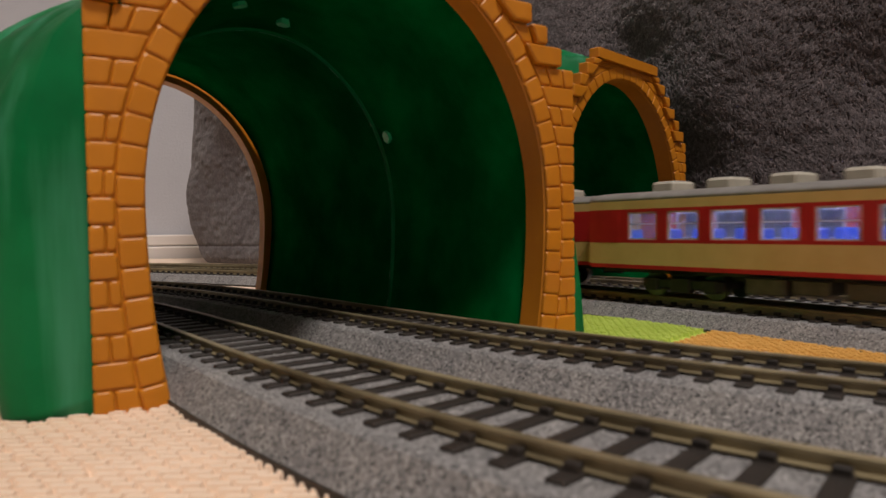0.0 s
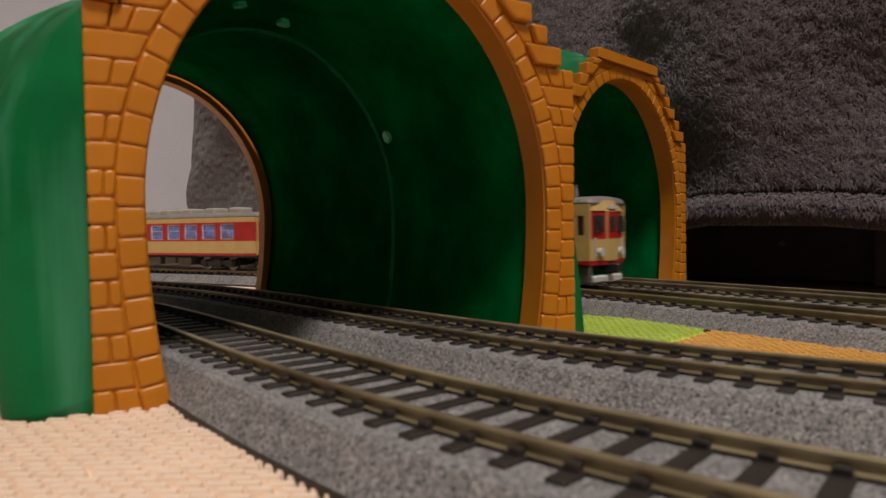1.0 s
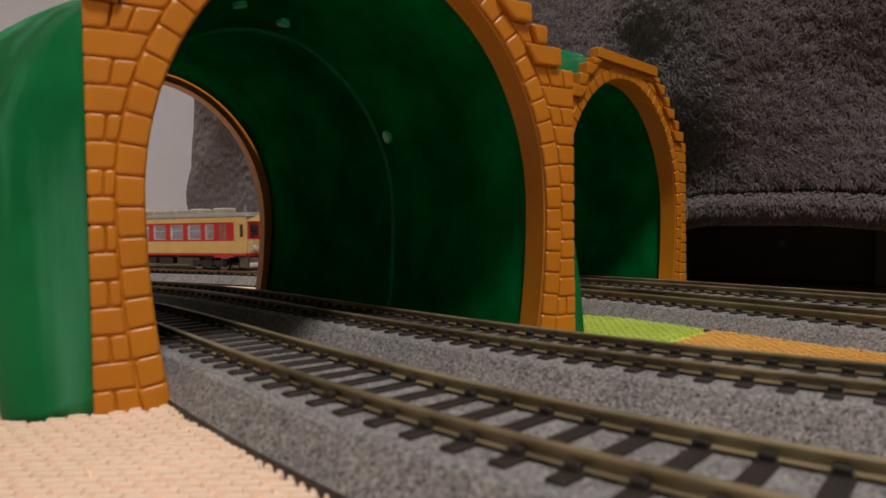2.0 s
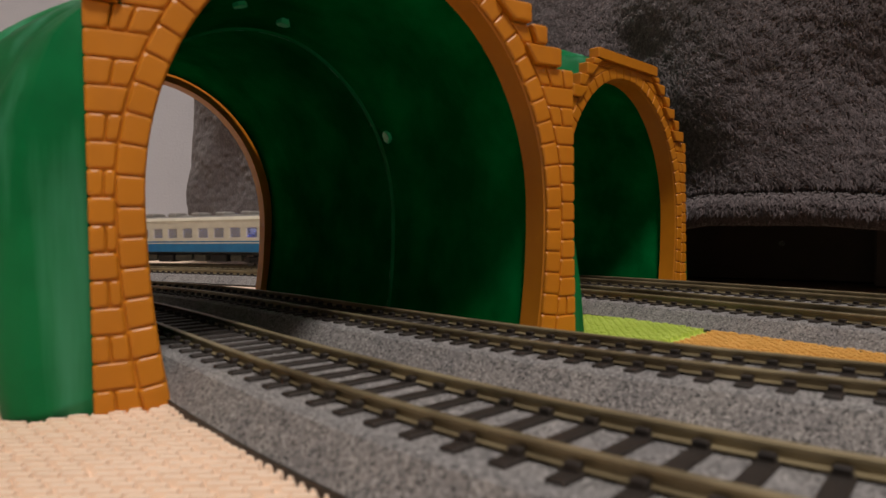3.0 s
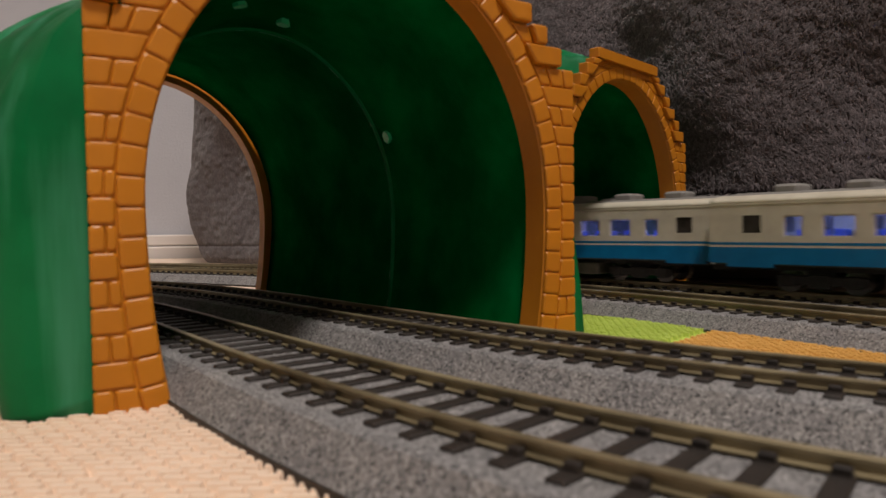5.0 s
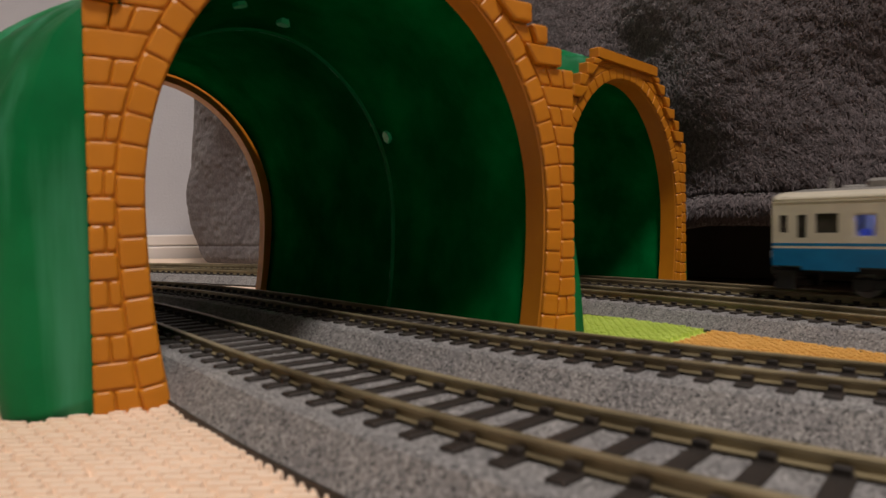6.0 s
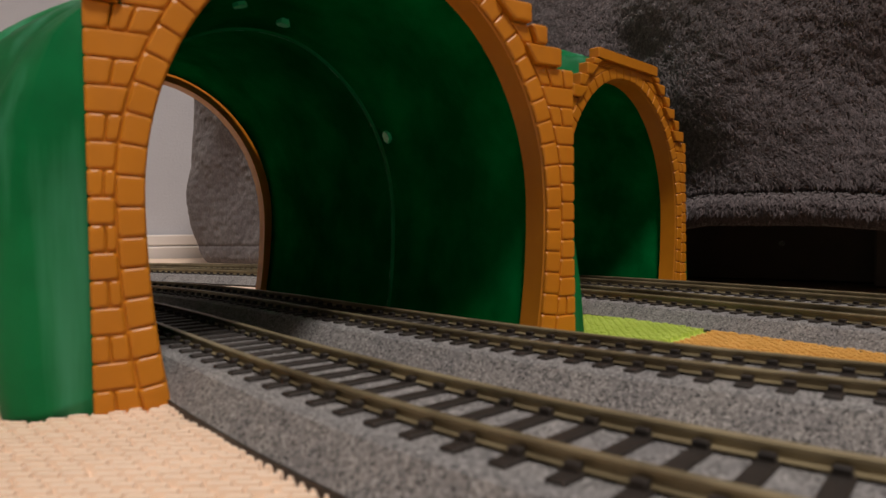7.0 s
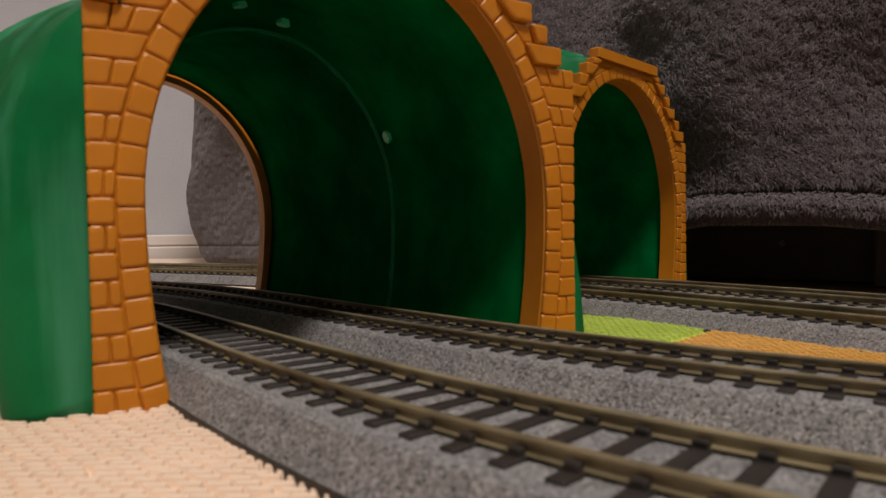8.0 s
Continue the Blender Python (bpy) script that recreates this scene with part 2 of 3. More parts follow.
def bed_section(drop):
    t, b, e = BED_TOP - drop, BASE, -0.05 if drop else 0.5
    return [(-12.3, b), (-12.3, e), (-9.9, t - 0.25), (-9.3, t), (9.3, t), (9.9, t - 0.25), (12.3, e), (12.3, b)]


SLEEPER_MESHES = {d: sleeper_mesh(d) for d in (0.0, DROP, DROP_BLUE)}


def railway_track(label, line, step, sleepers, pitch=4.0, drop=0.0):
    """line(step) gives points and headings."""
    thing = empty("railway_track", label, "track", "model railway tracks")
    pts, heads = line(step)
    swept("roadbed", pts, heads, bed_section(drop), BALLAST, thing, "grey speckled moulded ballast")
    b, e = BASE, -0.05 if drop else 0.5
    for o in (-12.38, 12.38):
        swept("base_edge", pts, heads, [(o - 0.14, b), (o - 0.14, e), (o + 0.14, e), (o + 0.14, b)], SLEEPER, thing, "dark brown plastic base edge")
    for o in (-GAUGE, GAUGE):
        swept("rail", pts, heads, rail_section(o, drop), RAIL, thing, "tarnished metal rail with painted reflection patches")
    pts, heads = line(pitch)
    for (x, y), h in zip(pts, heads):
        if sleepers(x, y):
            ob = new("sleeper", SLEEPER_MESHES[drop])
            ob.parent = thing
            ob.matrix_basis = pose(x * MM, y * MM, 0, 0, 0, math.degrees(h))
    return thing


# ---- setting ----
def setting():
    bm = bmesh.new()
    add_box(bm, -1540, 1540, -1540, 1540, -30, -2)
    tagged(part("floor", bm, FLOORWOOD), "brown wooden floor under play mats", "floor", kind="structure")
    bm = bmesh.new()
    add_box(bm, -1500, 1500, -1500, 1500, 2400, 2440)
    tagged(part("ceiling", bm, PLASTER), "plain unseen ceiling, darkened to cut bounced light", "ceiling", kind="structure")
    # the last two are invented: a dim recess that darkens the bore's reflections
    for name, b in (("wall_south", (-1500, 1500, -1540, -1500)), ("wall_east", (1500, 1540, -1540, 1540)), ("wall_west", (-1540, -1500, -1540, 1540)), ("unseen_recess_back", (-1500, -430, 1500, 1540)), ("unseen_recess_side", (-470, -430, 621, 1499))):
        tagged(part(name, box_bm(*b, -30, 2440), PLASTER), "plain unseen wall, darkened to cut bounced light", "wall", kind="structure")
    tagged(part("wall_north", box_bm(-470, 1500, 580, 620, -30, 2440), WALL), "white wallpapered wall", "wall", kind="structure")
    bm = bmesh.new()
    add_box(bm, -470, 1500, 571, 579.5, -30, 9.0, bevel=1.2)
    add_box(bm, -470, 1500, 574, 579.5, 9.6, 18.8, bevel=1.2)
    tagged(part("baseboard", bm, TRIM), "pale painted two-step baseboard", "baseboard", kind="structure")


setting()


def woven_rows(x0, x1, y0, y1, px, py, height, angle=0.0, seed=1):
    """Raised dashes in offset rows: vertices and faces of low hipped blocks."""
    rng = np.random.default_rng(seed)
    vs, fs = [], []
    nx, ny = int((x1 - x0) / px), int((y1 - y0) / py)
    for j in range(ny):
        for i in range(nx):
            cx = x0 + (i + 0.5 + 0.5 * (j % 2)) * px + rng.normal(0, 0.06 * px)
            cy = y0 + (j + 0.5) * py + rng.normal(0, 0.05 * py)
            a, b = px * 0.455, py * 0.41
            h = height * rng.uniform(0.88, 1.08)
            k = len(vs)
            vs += [(cx - a, cy - b, 0), (cx + a, cy - b, 0), (cx + a, cy + b, 0), (cx - a, cy + b, 0),
                   (cx - a * 0.8, cy - b * 0.6, h), (cx + a * 0.8, cy - b * 0.6, h), (cx + a * 0.8, cy + b * 0.6, h), (cx - a * 0.8, cy + b * 0.6, h)]
            fs += [(k, k + 1, k + 5, k + 4), (k + 1, k + 2, k + 6, k + 5), (k + 2, k + 3, k + 7, k + 6), (k + 3, k, k + 4, k + 7), (k + 4, k + 5, k + 6, k + 7)]
    c, s = math.cos(angle), math.sin(angle)
    return [((x * c - y * s) * MM, (x * s + y * c) * MM, z * MM) for x, y, z in vs], fs


def foam_mat(label, material, x0, x1, y0, y1, angle, px, py, z, relief, seed):
    """One mat with its woven top. Its box lies in a frame turned by angle."""
    thing = empty("foam_mat", label, "play mat", "foam mats")
    ob = part("mat_body", box_bm(x0, x1, y0, y1, -2 + z * 0.01, z - 0.7, bevel=0.2), material, thing)
    ob.matrix_basis = pose(0, 0, 0, 0, 0, math.degrees(angle))
    rx0, rx1, ry0, ry1 = relief
    vs, fs = woven_rows(rx0, rx1, ry0, ry1, px, py, 0.8, 0, seed)
    me = bpy.data.meshes.new("woven_relief")
    me.from_pydata(vs, [], fs)
    me.materials.append(material)
    ob = new("woven_relief", me)
    ob.parent = thing
    ob.matrix_basis = pose(0, 0, (z - 0.75) * MM, 0, 0, math.degrees(angle))
    tagged(ob, kind="stuff")
    return thing


foam_mat("beige woven-look foam play mat under the tunnel", MAT_BEIGE, -680, 58, -420, 560, 0.0, 2.6, 1.35, 0.0, (-80, 12, 20, 130), 3)

# ---- tracks ----
track_near = railway_track("curved model railway track on grey ballast", lambda st: cubic_line(-0.725, (45.59, 0.110, 0.003298, 1.185e-5), -172.7, 16, st), 2.0, lambda x, y: True, 4.58)
track_second = railway_track("curved model railway track on grey ballast beside the lime mat", lambda st: cubic_line(-0.669, (80.1, 0.0836, 0.00311, 1.056e-5), -205, 14, st), 2.0, lambda x, y: True, 3.85)
in_sight = lambda x, y: y > 60 and x > -190
track_red = railway_track("long curving model railway track carrying the red train", lambda st: sampled(LINE_RED, -200, 1600, st), 4.0, in_sight, drop=DROP)
track_blue = railway_track("long curving model railway track carrying the blue train", lambda st: sampled(LINE_BLUE, -440, 1300, st), 4.0, in_sight, drop=DROP_BLUE)


# ---- toy tunnels ----
COURSE = 3.18
SPRING, HALF, RISE = 25.0, 31.0, 37.0
OUT_HALF, STEP_Z, TOP_Z = 37.3, 47.4, 68.2


def arch_half(z):
    if z < SPRING:
        return 28.5 + 2.5 * (1 - ((SPRING - z) / SPRING) ** 2)
    return HALF * math.sqrt(max(0.0, 1 - ((z - SPRING) / RISE) ** 2))


def arch_points(n=72, grow=0.0):
    """The opening's outline from the foot on one side over the crown to the other, at even steps."""
    raw = [(-arch_half(z), z) for z in np.linspace(0, SPRING, 40)]
    raw += [(-HALF * math.cos(a), SPRING + RISE * math.sin(a)) for a in np.linspace(0, math.pi, 160)[1:-1]]
    raw += [(arch_half(z), z) for z in np.linspace(SPRING, 0, 40)]
    raw = np.array(raw)
    s = np.concatenate([[0], np.cumsum(np.hypot(*np.diff(raw, axis=0).T))])
    t = np.linspace(0, s[-1], n)
    p = np.stack([np.interp(t, s, raw[:, 0]), np.interp(t, s, raw[:, 1])], 1)
    g = np.gradient(p, axis=0)
    nrm = np.stack([-g[:, 1], g[:, 0]], 1)
    nrm /= np.hypot(nrm[:, 0], nrm[:, 1])[:, None]
    out = p + nrm * grow
    out[:, 1] = np.maximum(out[:, 1], 0.0)
    return out, nrm


def outline_half(z):
    """Half the portal's width at a height: stepped towards the top."""
    if z < STEP_Z:
        return OUT_HALF
    return OUT_HALF - 3.0 - (z - STEP_Z)


def outline_points(inner):
    pts = []
    for x, z in inner:
        if z <= SPRING:
            pts.append((math.copysign(OUT_HALF - 0.5, x), z))
            continue
        dx, dz = x, z - SPRING
        f = 1.0
        while f < 4:
            X, Z = dx * f, SPRING + dz * f
            if Z > TOP_Z - 2.0 or abs(X) > outline_half(Z) - (3.4 if Z > STEP_Z - 3 else 0.5):
                break
            f += 0.01
        pts.append((dx * f, SPRING + dz * f))
    return np.array(pts)


PLATE, FLANGE = 5.2, 1.5


def brick_bm(quad, depth, back=0.2):
    """A block from four corners (x, z), standing out of the portal's face, its outer edges chamfered."""
    bm = bmesh.new()
    q = np.array(quad, float)
    c = q.mean(axis=0)
    size = np.hypot(*(q - c).T).min()
    def ring(inset, y, cut):
        """The outline drawn in by inset, its four corners cut off."""
        k = [c + (p - c) * max(0.3, 1 - inset / max(size, 0.1)) for p in q]
        pts = []
        for i in range(4):
            for nb in (k[i - 1], k[(i + 1) % 4]):
                d = nb - k[i]
                l = max(np.hypot(*d), 1e-6)
                pts.append(k[i] + d / l * min(cut, 0.3 * l))
        return [bm.verts.new((x, y, z)) for x, z in pts]
    rings = [ring(0, back, 0.22), ring(0, -depth + 0.36, 0.22), ring(0.1, -depth + 0.14, 0.3), ring(0.32, -depth + 0.02, 0.4), ring(0.6, -depth, 0.4)]
    for a, b in zip(rings, rings[1:]):
        for i in range(8):
            bm.faces.new((a[i], a[(i + 1) % 8], b[(i + 1) % 8], b[i]))
    bm.faces.new(rings[-1])
    bm.faces.new(rings[0][::-1])
    bmesh.ops.recalc_face_normals(bm, faces=bm.faces)
    return bm


def portal(parent, courses=True, seed=1):
    """The orange arch front: a plate with its opening, voussoirs round it and stepped courses."""
    rng = random.Random(seed)
    inner, _ = arch_points(72)
    outer = outline_points(inner)
    n = len(inner)
    rows = []
    for (xi, zi), (xo, zo) in zip(inner, outer):
        k = 0.5
        nx, nz = (xo - xi), (zo - zi)
        l = math.hypot(nx, nz)
        lip = min(1.6, l * 0.6)
        rows.append([(xi + nx / l * k, 0, zi + nz / l * k), (xo, 0, zo), (xo, FLANGE, zo), (xi + nx / l * lip, FLANGE, zi + nz / l * lip), (xi + nx / l * lip, PLATE, zi + nz / l * lip), (xi, PLATE, zi), (xi, k, zi)])
    ob = new("portal", grid_mesh("portal", rows, ORANGE, closed=True, smooth=False))
    ob.parent = parent
    tagged(ob, "orange moulded plastic portal with raised brickwork")
    gap = 0.07
    # voussoirs
    ring, nrm = arch_points(46)
    width = 3.25
    for i in range(len(ring) - 1):
        a, b = ring[i], ring[i + 1]
        na, nb = nrm[i], nrm[i + 1]
        d = (b - a) / np.hypot(*(b - a))
        w = width * rng.uniform(0.97, 1.04)
        quad = [a + d * gap - na * -0.15, b - d * gap + nb * 0.15, b - d * gap + nb * w, a + d * gap + na * w]
        for q in quad:
            q[1] = max(q[1], 0.05)
        part("brick", brick_bm(quad, rng.uniform(0.38, 0.46)), ORANGE, ob)
    if not courses:
        return ob
    # courses
    rows_n = 21
    for r in range(rows_n):
        z0, z1 = r * COURSE, min((r + 1) * COURSE, TOP_Z - 2.8)
        if z1 - z0 < 1:
            continue
        half = outline_half(max(z0, STEP_Z - 0.01)) if z0 >= STEP_Z - 1 else OUT_HALF
        half_left = OUT_HALF if z0 < STEP_Z + COURSE else half

        def ring_out(z):
            """Where the voussoirs end at this height."""
            e = (ring + nrm * (width + 0.12))[len(ring) // 2:][::-1]
            if z >= e[:, 1].max() - 0.05:
                return 0.0
            return max(0.0, float(np.interp(z, e[:, 1], e[:, 0])))
        lo0, lo1 = ring_out(z0), ring_out(z1)
        spans = []
        if lo0 <= 0.01:
            spans.append((-half_left, half, -half_left, half))
        else:
            spans.append((-half_left, -lo0, -half_left, -lo1))
            spans.append((lo0, half, lo1, half))
        for s0, s1, t0, t1 in spans:
            w = max(s1 - s0, t1 - t0)
            if w < 0.7:
                continue
            if w < 4.2:
                cuts = [0, 1] if r % 2 or s0 > 0 else [0, rng.uniform(0.58, 0.72), 1]
            else:
                k = max(1, int(w / 4.9 + 0.3)) + (r % 2 == 0)
                cuts = [0] + [(j + rng.uniform(-0.12, 0.12)) / k for j in range(1, k)] + [1]
            for c0, c1 in zip(cuts, cuts[1:]):
                xa0, xa1 = s0 + (s1 - s0) * c0 + gap, s0 + (s1 - s0) * c1 - gap
                xb0, xb1 = t0 + (t1 - t0) * c0 + gap, t0 + (t1 - t0) * c1 - gap
                if min(xa1 - xa0, xb1 - xb0) < 0.3:
                    continue
                proud, back = 0.42, 0.2
                if z0 >= STEP_Z - 0.1 and (c0 == 0 and s0 < 0 or c1 == 1 and s1 > 0):
                    proud, back = 1.3, FLANGE - 0.1
                quad = [(xa0, z0 + gap), (xa1, z0 + gap), (xb1, z1 - gap), (xb0, z1 - gap)]
                part("brick", brick_bm(quad, proud + rng.uniform(-0.08, 0.06), back), ORANGE, ob)
    cap = outline_half(TOP_Z - 2.7)
    part("coping", brick_bm([(-cap, TOP_Z - 2.7), (cap, TOP_Z - 2.7), (cap, TOP_Z), (-cap, TOP_Z)], 1.5, FLANGE - 0.1), ORANGE, ob)
    return ob


def shell_mesh(length, shift, seed, wide, bend):
    """The hollow green hill: a smooth bore with one step in it, and a folded outside whose rim frames the portal."""
    inner, nrm = arch_points(80)
    ss = np.concatenate([[0.6, 0.9, 1.7, 3.0, 4.2], np.linspace(PLATE - 0.2, length + 0.5, 100)])
    outer = outline_points(inner)
    reach = np.hypot(*(outer - inner).T)
    rows = []
    for s in ss:
        f = s / length
        sh = shift * max(0.0, f) ** bend
        up = lambda at, soft: 1 / (1 + math.exp(-(s - at) / soft))
        ridge = 1.4 * up(37.5, 0.6) + 0.8 * math.exp(-((s - 46.0) / 1.0) ** 2) - 2.8 * up(47.5, 0.35)
        row_in, row_out = [], []
        for (x, z), (nx, nz) in zip(inner, nrm):
            wob = 0.9 * noise.noise(Vector((x * 0.03 + seed, s * 0.06, z * 0.025))) + 0.22 * noise.noise(Vector((x * 0.1, s * 0.12 + seed, z * 0.03)))
            g = 0.9 - ridge + wob * min(1, max(0, (s - PLATE) / 8))
            if s < PLATE - 0.3:
                k = 6.2 if (x < 0 and z < 50 and wide > 0.5 or z < 22) else 2.5
                row_in.append((x + nx * k, s, max(0.0, z + nz * k)))
            else:
                row_in.append((x + nx * g + sh, s, max(0.0, z + nz * g)))
            a = math.atan2(z - 20, x)
            crown = min(1, max(0, (z - 40) / 20))
            fold = 3.4 * noise.noise(Vector((s * 0.15 + seed * 3.1, a * 1.2, 1.0))) + 1.3 * noise.noise(Vector((s * 0.25, a * 2.2 + seed, 4.0)))
            foot = max(0, 1 - z / 24)
            left = 6.5 + (6.7 + 2.2 * foot) * wide if x < 0 else 6.2 + 5.8 * foot
            g = left * (1 - crown) + 1.8 * crown
            g += (3.5 * min(1, s / 22) + 5.0 * math.sin(math.pi * min(1, f))) * (1 - 0.95 * min(1, max(0, (z - 31) / 24))) * (wide if x < 0 else 0.35)
            g += fold * min(1, s / 5) * (0.35 + 0.65 * wide if x < 0 else 0.6)
            edge = max(0, 1 - (s - 0.6) / 2.4)
            g = max(2.6, g - (1.1 if x < 0 else 0.2) * edge * edge)
            if wide < 0.5 and z > 22:
                g = reach[len(row_out)] - 0.4 + (5.0 + fold) * min(1, max(0, s - 1.5) / 14) * (1 if x < 0 else 0.1)
            elif s < PLATE and not (x < 0 and z < 50 and wide > 0.5 or z < 22):
                g = 2.6
            row_out.append((x + nx * g + sh, s, max(0.0, z + nz * g)))
        rows.append(row_in + row_out[::-1])
    bore = np.array([r[:80] for r in rows[5:]])
    cap = np.array(rows[0]).copy()
    cap[80:] = cap[:80][::-1]
    # faces of the bore get the shade-darkened green, outer faces the hill's own
    me = grid_mesh("shell", [cap.tolist()] + rows, GREEN_SHADED, closed=True)
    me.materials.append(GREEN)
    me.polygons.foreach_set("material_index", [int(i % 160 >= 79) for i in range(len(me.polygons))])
    return me, bore


def toy_tunnel(label, place, angle, length, shift, bend, stretch, high, wide, seed, bosses):
    thing = empty("toy_tunnel", label, "toy tunnel", "toy tunnels")
    me, bore = shell_mesh(length, shift, seed, wide, bend)
    ob = new("shell", me)
    ob.parent = thing
    tagged(ob, "glossy green moulded plastic hill with soft folds")
    portal(thing, True, seed)
    if bosses:
        back = portal(thing, False, seed + 5)
        back.matrix_basis = pose(shift * MM, (length + PLATE) * MM, 0, 0, 0, 180)
    for row in ((39,) if bosses else ()):
        # an added raised strip along the bore's step, paler to paint its highlight
        ring = bore[row]
        inward = np.stack([shift * 0.2 - ring[:, 0], 0 * ring[:, 0], 22 - ring[:, 2]], 1)
        inward /= np.linalg.norm(inward, axis=1)[:, None]
        along = np.array([0, 1.0, 0])
        step_highlight = np.stack([ring - along * 0.5 - inward * 0.3, ring - along * 0.25 + inward * 0.25, ring + along * 0.25 + inward * 0.25, ring + along * 0.5 - inward * 0.3], 1)
        rib = new("step_highlight", grid_mesh("step_highlight", step_highlight, GREEN_HIGHLIGHT))
        rib.parent = thing
    for row, col in bosses:
        p, q = bore[row][col], bore[row][col + 1]
        up = np.array([-(q - p)[2], 0, (q - p)[0]])
        up = -up / np.linalg.norm(up)
        bm = bmesh.new()
        add_cyl(bm, Matrix.Translation(p + up * 0.2) @ Vector(up).to_track_quat("Z", "Y").to_matrix().to_4x4(), 1.35, 1.0, 6)
        part("screw_boss", bm, BOSS, thing, "pale green hexagonal screw boss")
    thing.matrix_basis = pose(place[0] * MM, place[1] * MM, BASE * MM, 0, 0, angle) @ Matrix.Diagonal((stretch, 1, high * 1.01, 1))
    return thing


tunnel_wide = toy_tunnel("orange brick and green plastic toy tunnel over two tracks", (-9.0, 97.7), 32.0, 108.0, -14.0, 1.6, 1.0, 1.0, 1.0, 2, ((36, 58), (33, 41), (29, 36)))
tunnel_far = toy_tunnel("orange brick and green plastic toy tunnel over the train tracks", (51.3, 190.0), 46.5, 90.0, 6.0, 1.0, 1.02, 0.985, 0.0, 7, ())

foam_mat("lime green woven-look foam play mat between tracks", MAT_LIME, -150, -52.95, 92, 152, math.radians(-43), 1.7, 1.2, 0.1, (-140, -53.6, 94, 140), 5)
foam_mat("amber woven-look foam play mat between tracks", MAT_ORANGE, -52.9, 190, 92, 152, math.radians(-43), 1.7, 1.2, 0.1, (-52.6, 50, 94, 140), 6)


# ---- draped furniture ----
def lattice(shape, cell, rng):
    """Smooth random field over a grid, one lump per cell."""
    h, w = shape
    gy, gx = int(h / cell[0]) + 3, int(w / cell[1]) + 3
    g = rng.random((gy, gx))
    y, x = np.arange(h) / cell[0], np.arange(w) / cell[1]
    iy, ix = y.astype(int), x.astype(int)
    fy, fx = y - iy, x - ix
    fy, fx = fy * fy * (3 - 2 * fy), fx * fx * (3 - 2 * fx)
    a = g[iy][:, ix] * (1 - fx) + g[iy][:, ix + 1] * fx
    b = g[iy + 1][:, ix] * (1 - fx) + g[iy + 1][:, ix + 1] * fx
    return a * (1 - fy)[:, None] + b * fy[:, None] - 0.5


FURN_O, FURN_D, FURN_N = np.array([-149.5, 458.0]), np.array([0.776, -0.631]), np.array([-0.631, -0.776])


def towel():
    rng = np.random.default_rng(11)
    la, lb, st = 470.0, 200.0, 1.0
    a = np.arange(0, la, st)
    b = np.arange(0, lb, st)
    A, B = np.meshgrid(a, b)
    low = np.interp(A, [0, 120, 250, 325, 360, 395, 470], [0.6, 1.0, 9, 20.5, 20, 16.5, 14])
    z = low + B
    edge = 5 + 5 * np.sin(B * 0.040 + 0.4) - 12 * np.exp(-B / 18.0)
    along = A - edge * np.exp(-A / 30.0)
    big = 5.0 * np.sin(A * 0.030 + 0.4 + B * 0.006) + 2.5 * np.sin(A * 0.055 + 2.0 - B * 0.013)
    big += 9 * lattice(A.shape, (52, 46), rng) + 4 * lattice(A.shape, (22, 20), rng)
    big -= 5 * np.exp(-((A - 296 + 0.10 * B) / 17.0) ** 2) - 4 * np.exp(-((A - 335 + 0.12 * B) / 20.0) ** 2)
    hem = np.interp(B * 1.22, [0, 1.5, 5, 9, 12, 13.5, 15.5, 20], [-2.5, 1.2, 4.6, 4.4, 2.5, -1.6, 0.9, 1.0])
    hem = hem * np.clip((A - 160) / 90, 0.25, 1)
    off = 14 + big * np.clip(B / 40 + 0.35, 0, 1) + hem + 0.7 * lattice(A.shape, (3, 3), rng)
    pts = np.zeros(A.shape + (3,))
    pts[..., 0] = FURN_O[0] + FURN_D[0] * along + FURN_N[0] * off
    pts[..., 1] = FURN_O[1] + FURN_D[1] * along + FURN_N[1] * off
    pts[..., 2] = z
    back = pts[-1:].copy()
    back[..., 0] -= FURN_N[0] * 60
    back[..., 1] -= FURN_N[1] * 60
    thing = empty("towel", "dark grey-brown terry towel draped over low furniture", "towel")
    ob = new("cloth", grid_mesh("cloth", np.concatenate([pts, back]), TOWEL))
    ob.parent = thing
    # the pile: short loops lying every way on the cloth
    n = 170000
    ia = np.where(rng.random(n) < 0.3, rng.uniform(1, 90, n), rng.uniform(255, la - 3, n)).astype(int)
    ib = rng.uniform(1, lb - 3, n).astype(int)
    base = pts[ib, ia] + (pts[ib, ia + 1] - pts[ib, ia]) * rng.random((n, 1)) + (pts[ib + 1, ia] - pts[ib, ia]) * rng.random((n, 1))
    ta = pts[ib, ia + 1] - pts[ib, ia]
    tb = pts[ib + 1, ia] - pts[ib, ia]
    ta /= np.linalg.norm(ta, axis=1)[:, None]
    tb /= np.linalg.norm(tb, axis=1)[:, None]
    nn = np.cross(tb, ta)
    nn /= np.linalg.norm(nn, axis=1)[:, None]
    nn *= np.sign(nn[:, :2] @ FURN_N)[:, None]
    comb = 1.5 * lattice(A.shape, (26, 22), rng)[ib, ia] + rng.normal(0, 0.55, n)
    way = ta * np.sin(comb)[:, None] - tb * np.cos(comb)[:, None]
    side = np.cross(nn, way)
    thick = np.clip(0.85 + 0.9 * lattice(A.shape, (30, 26), rng)[ib, ia], 0.45, 1.3) * np.where(ia < 120, 0.3, 1.0)
    l = (rng.uniform(1.2, 2.4, n) * (0.8 + 0.3 * thick))[:, None]
    w = rng.uniform(0.27, 0.46, n)[:, None]
    h = (rng.uniform(0.5, 1.0, n) * thick)[:, None]
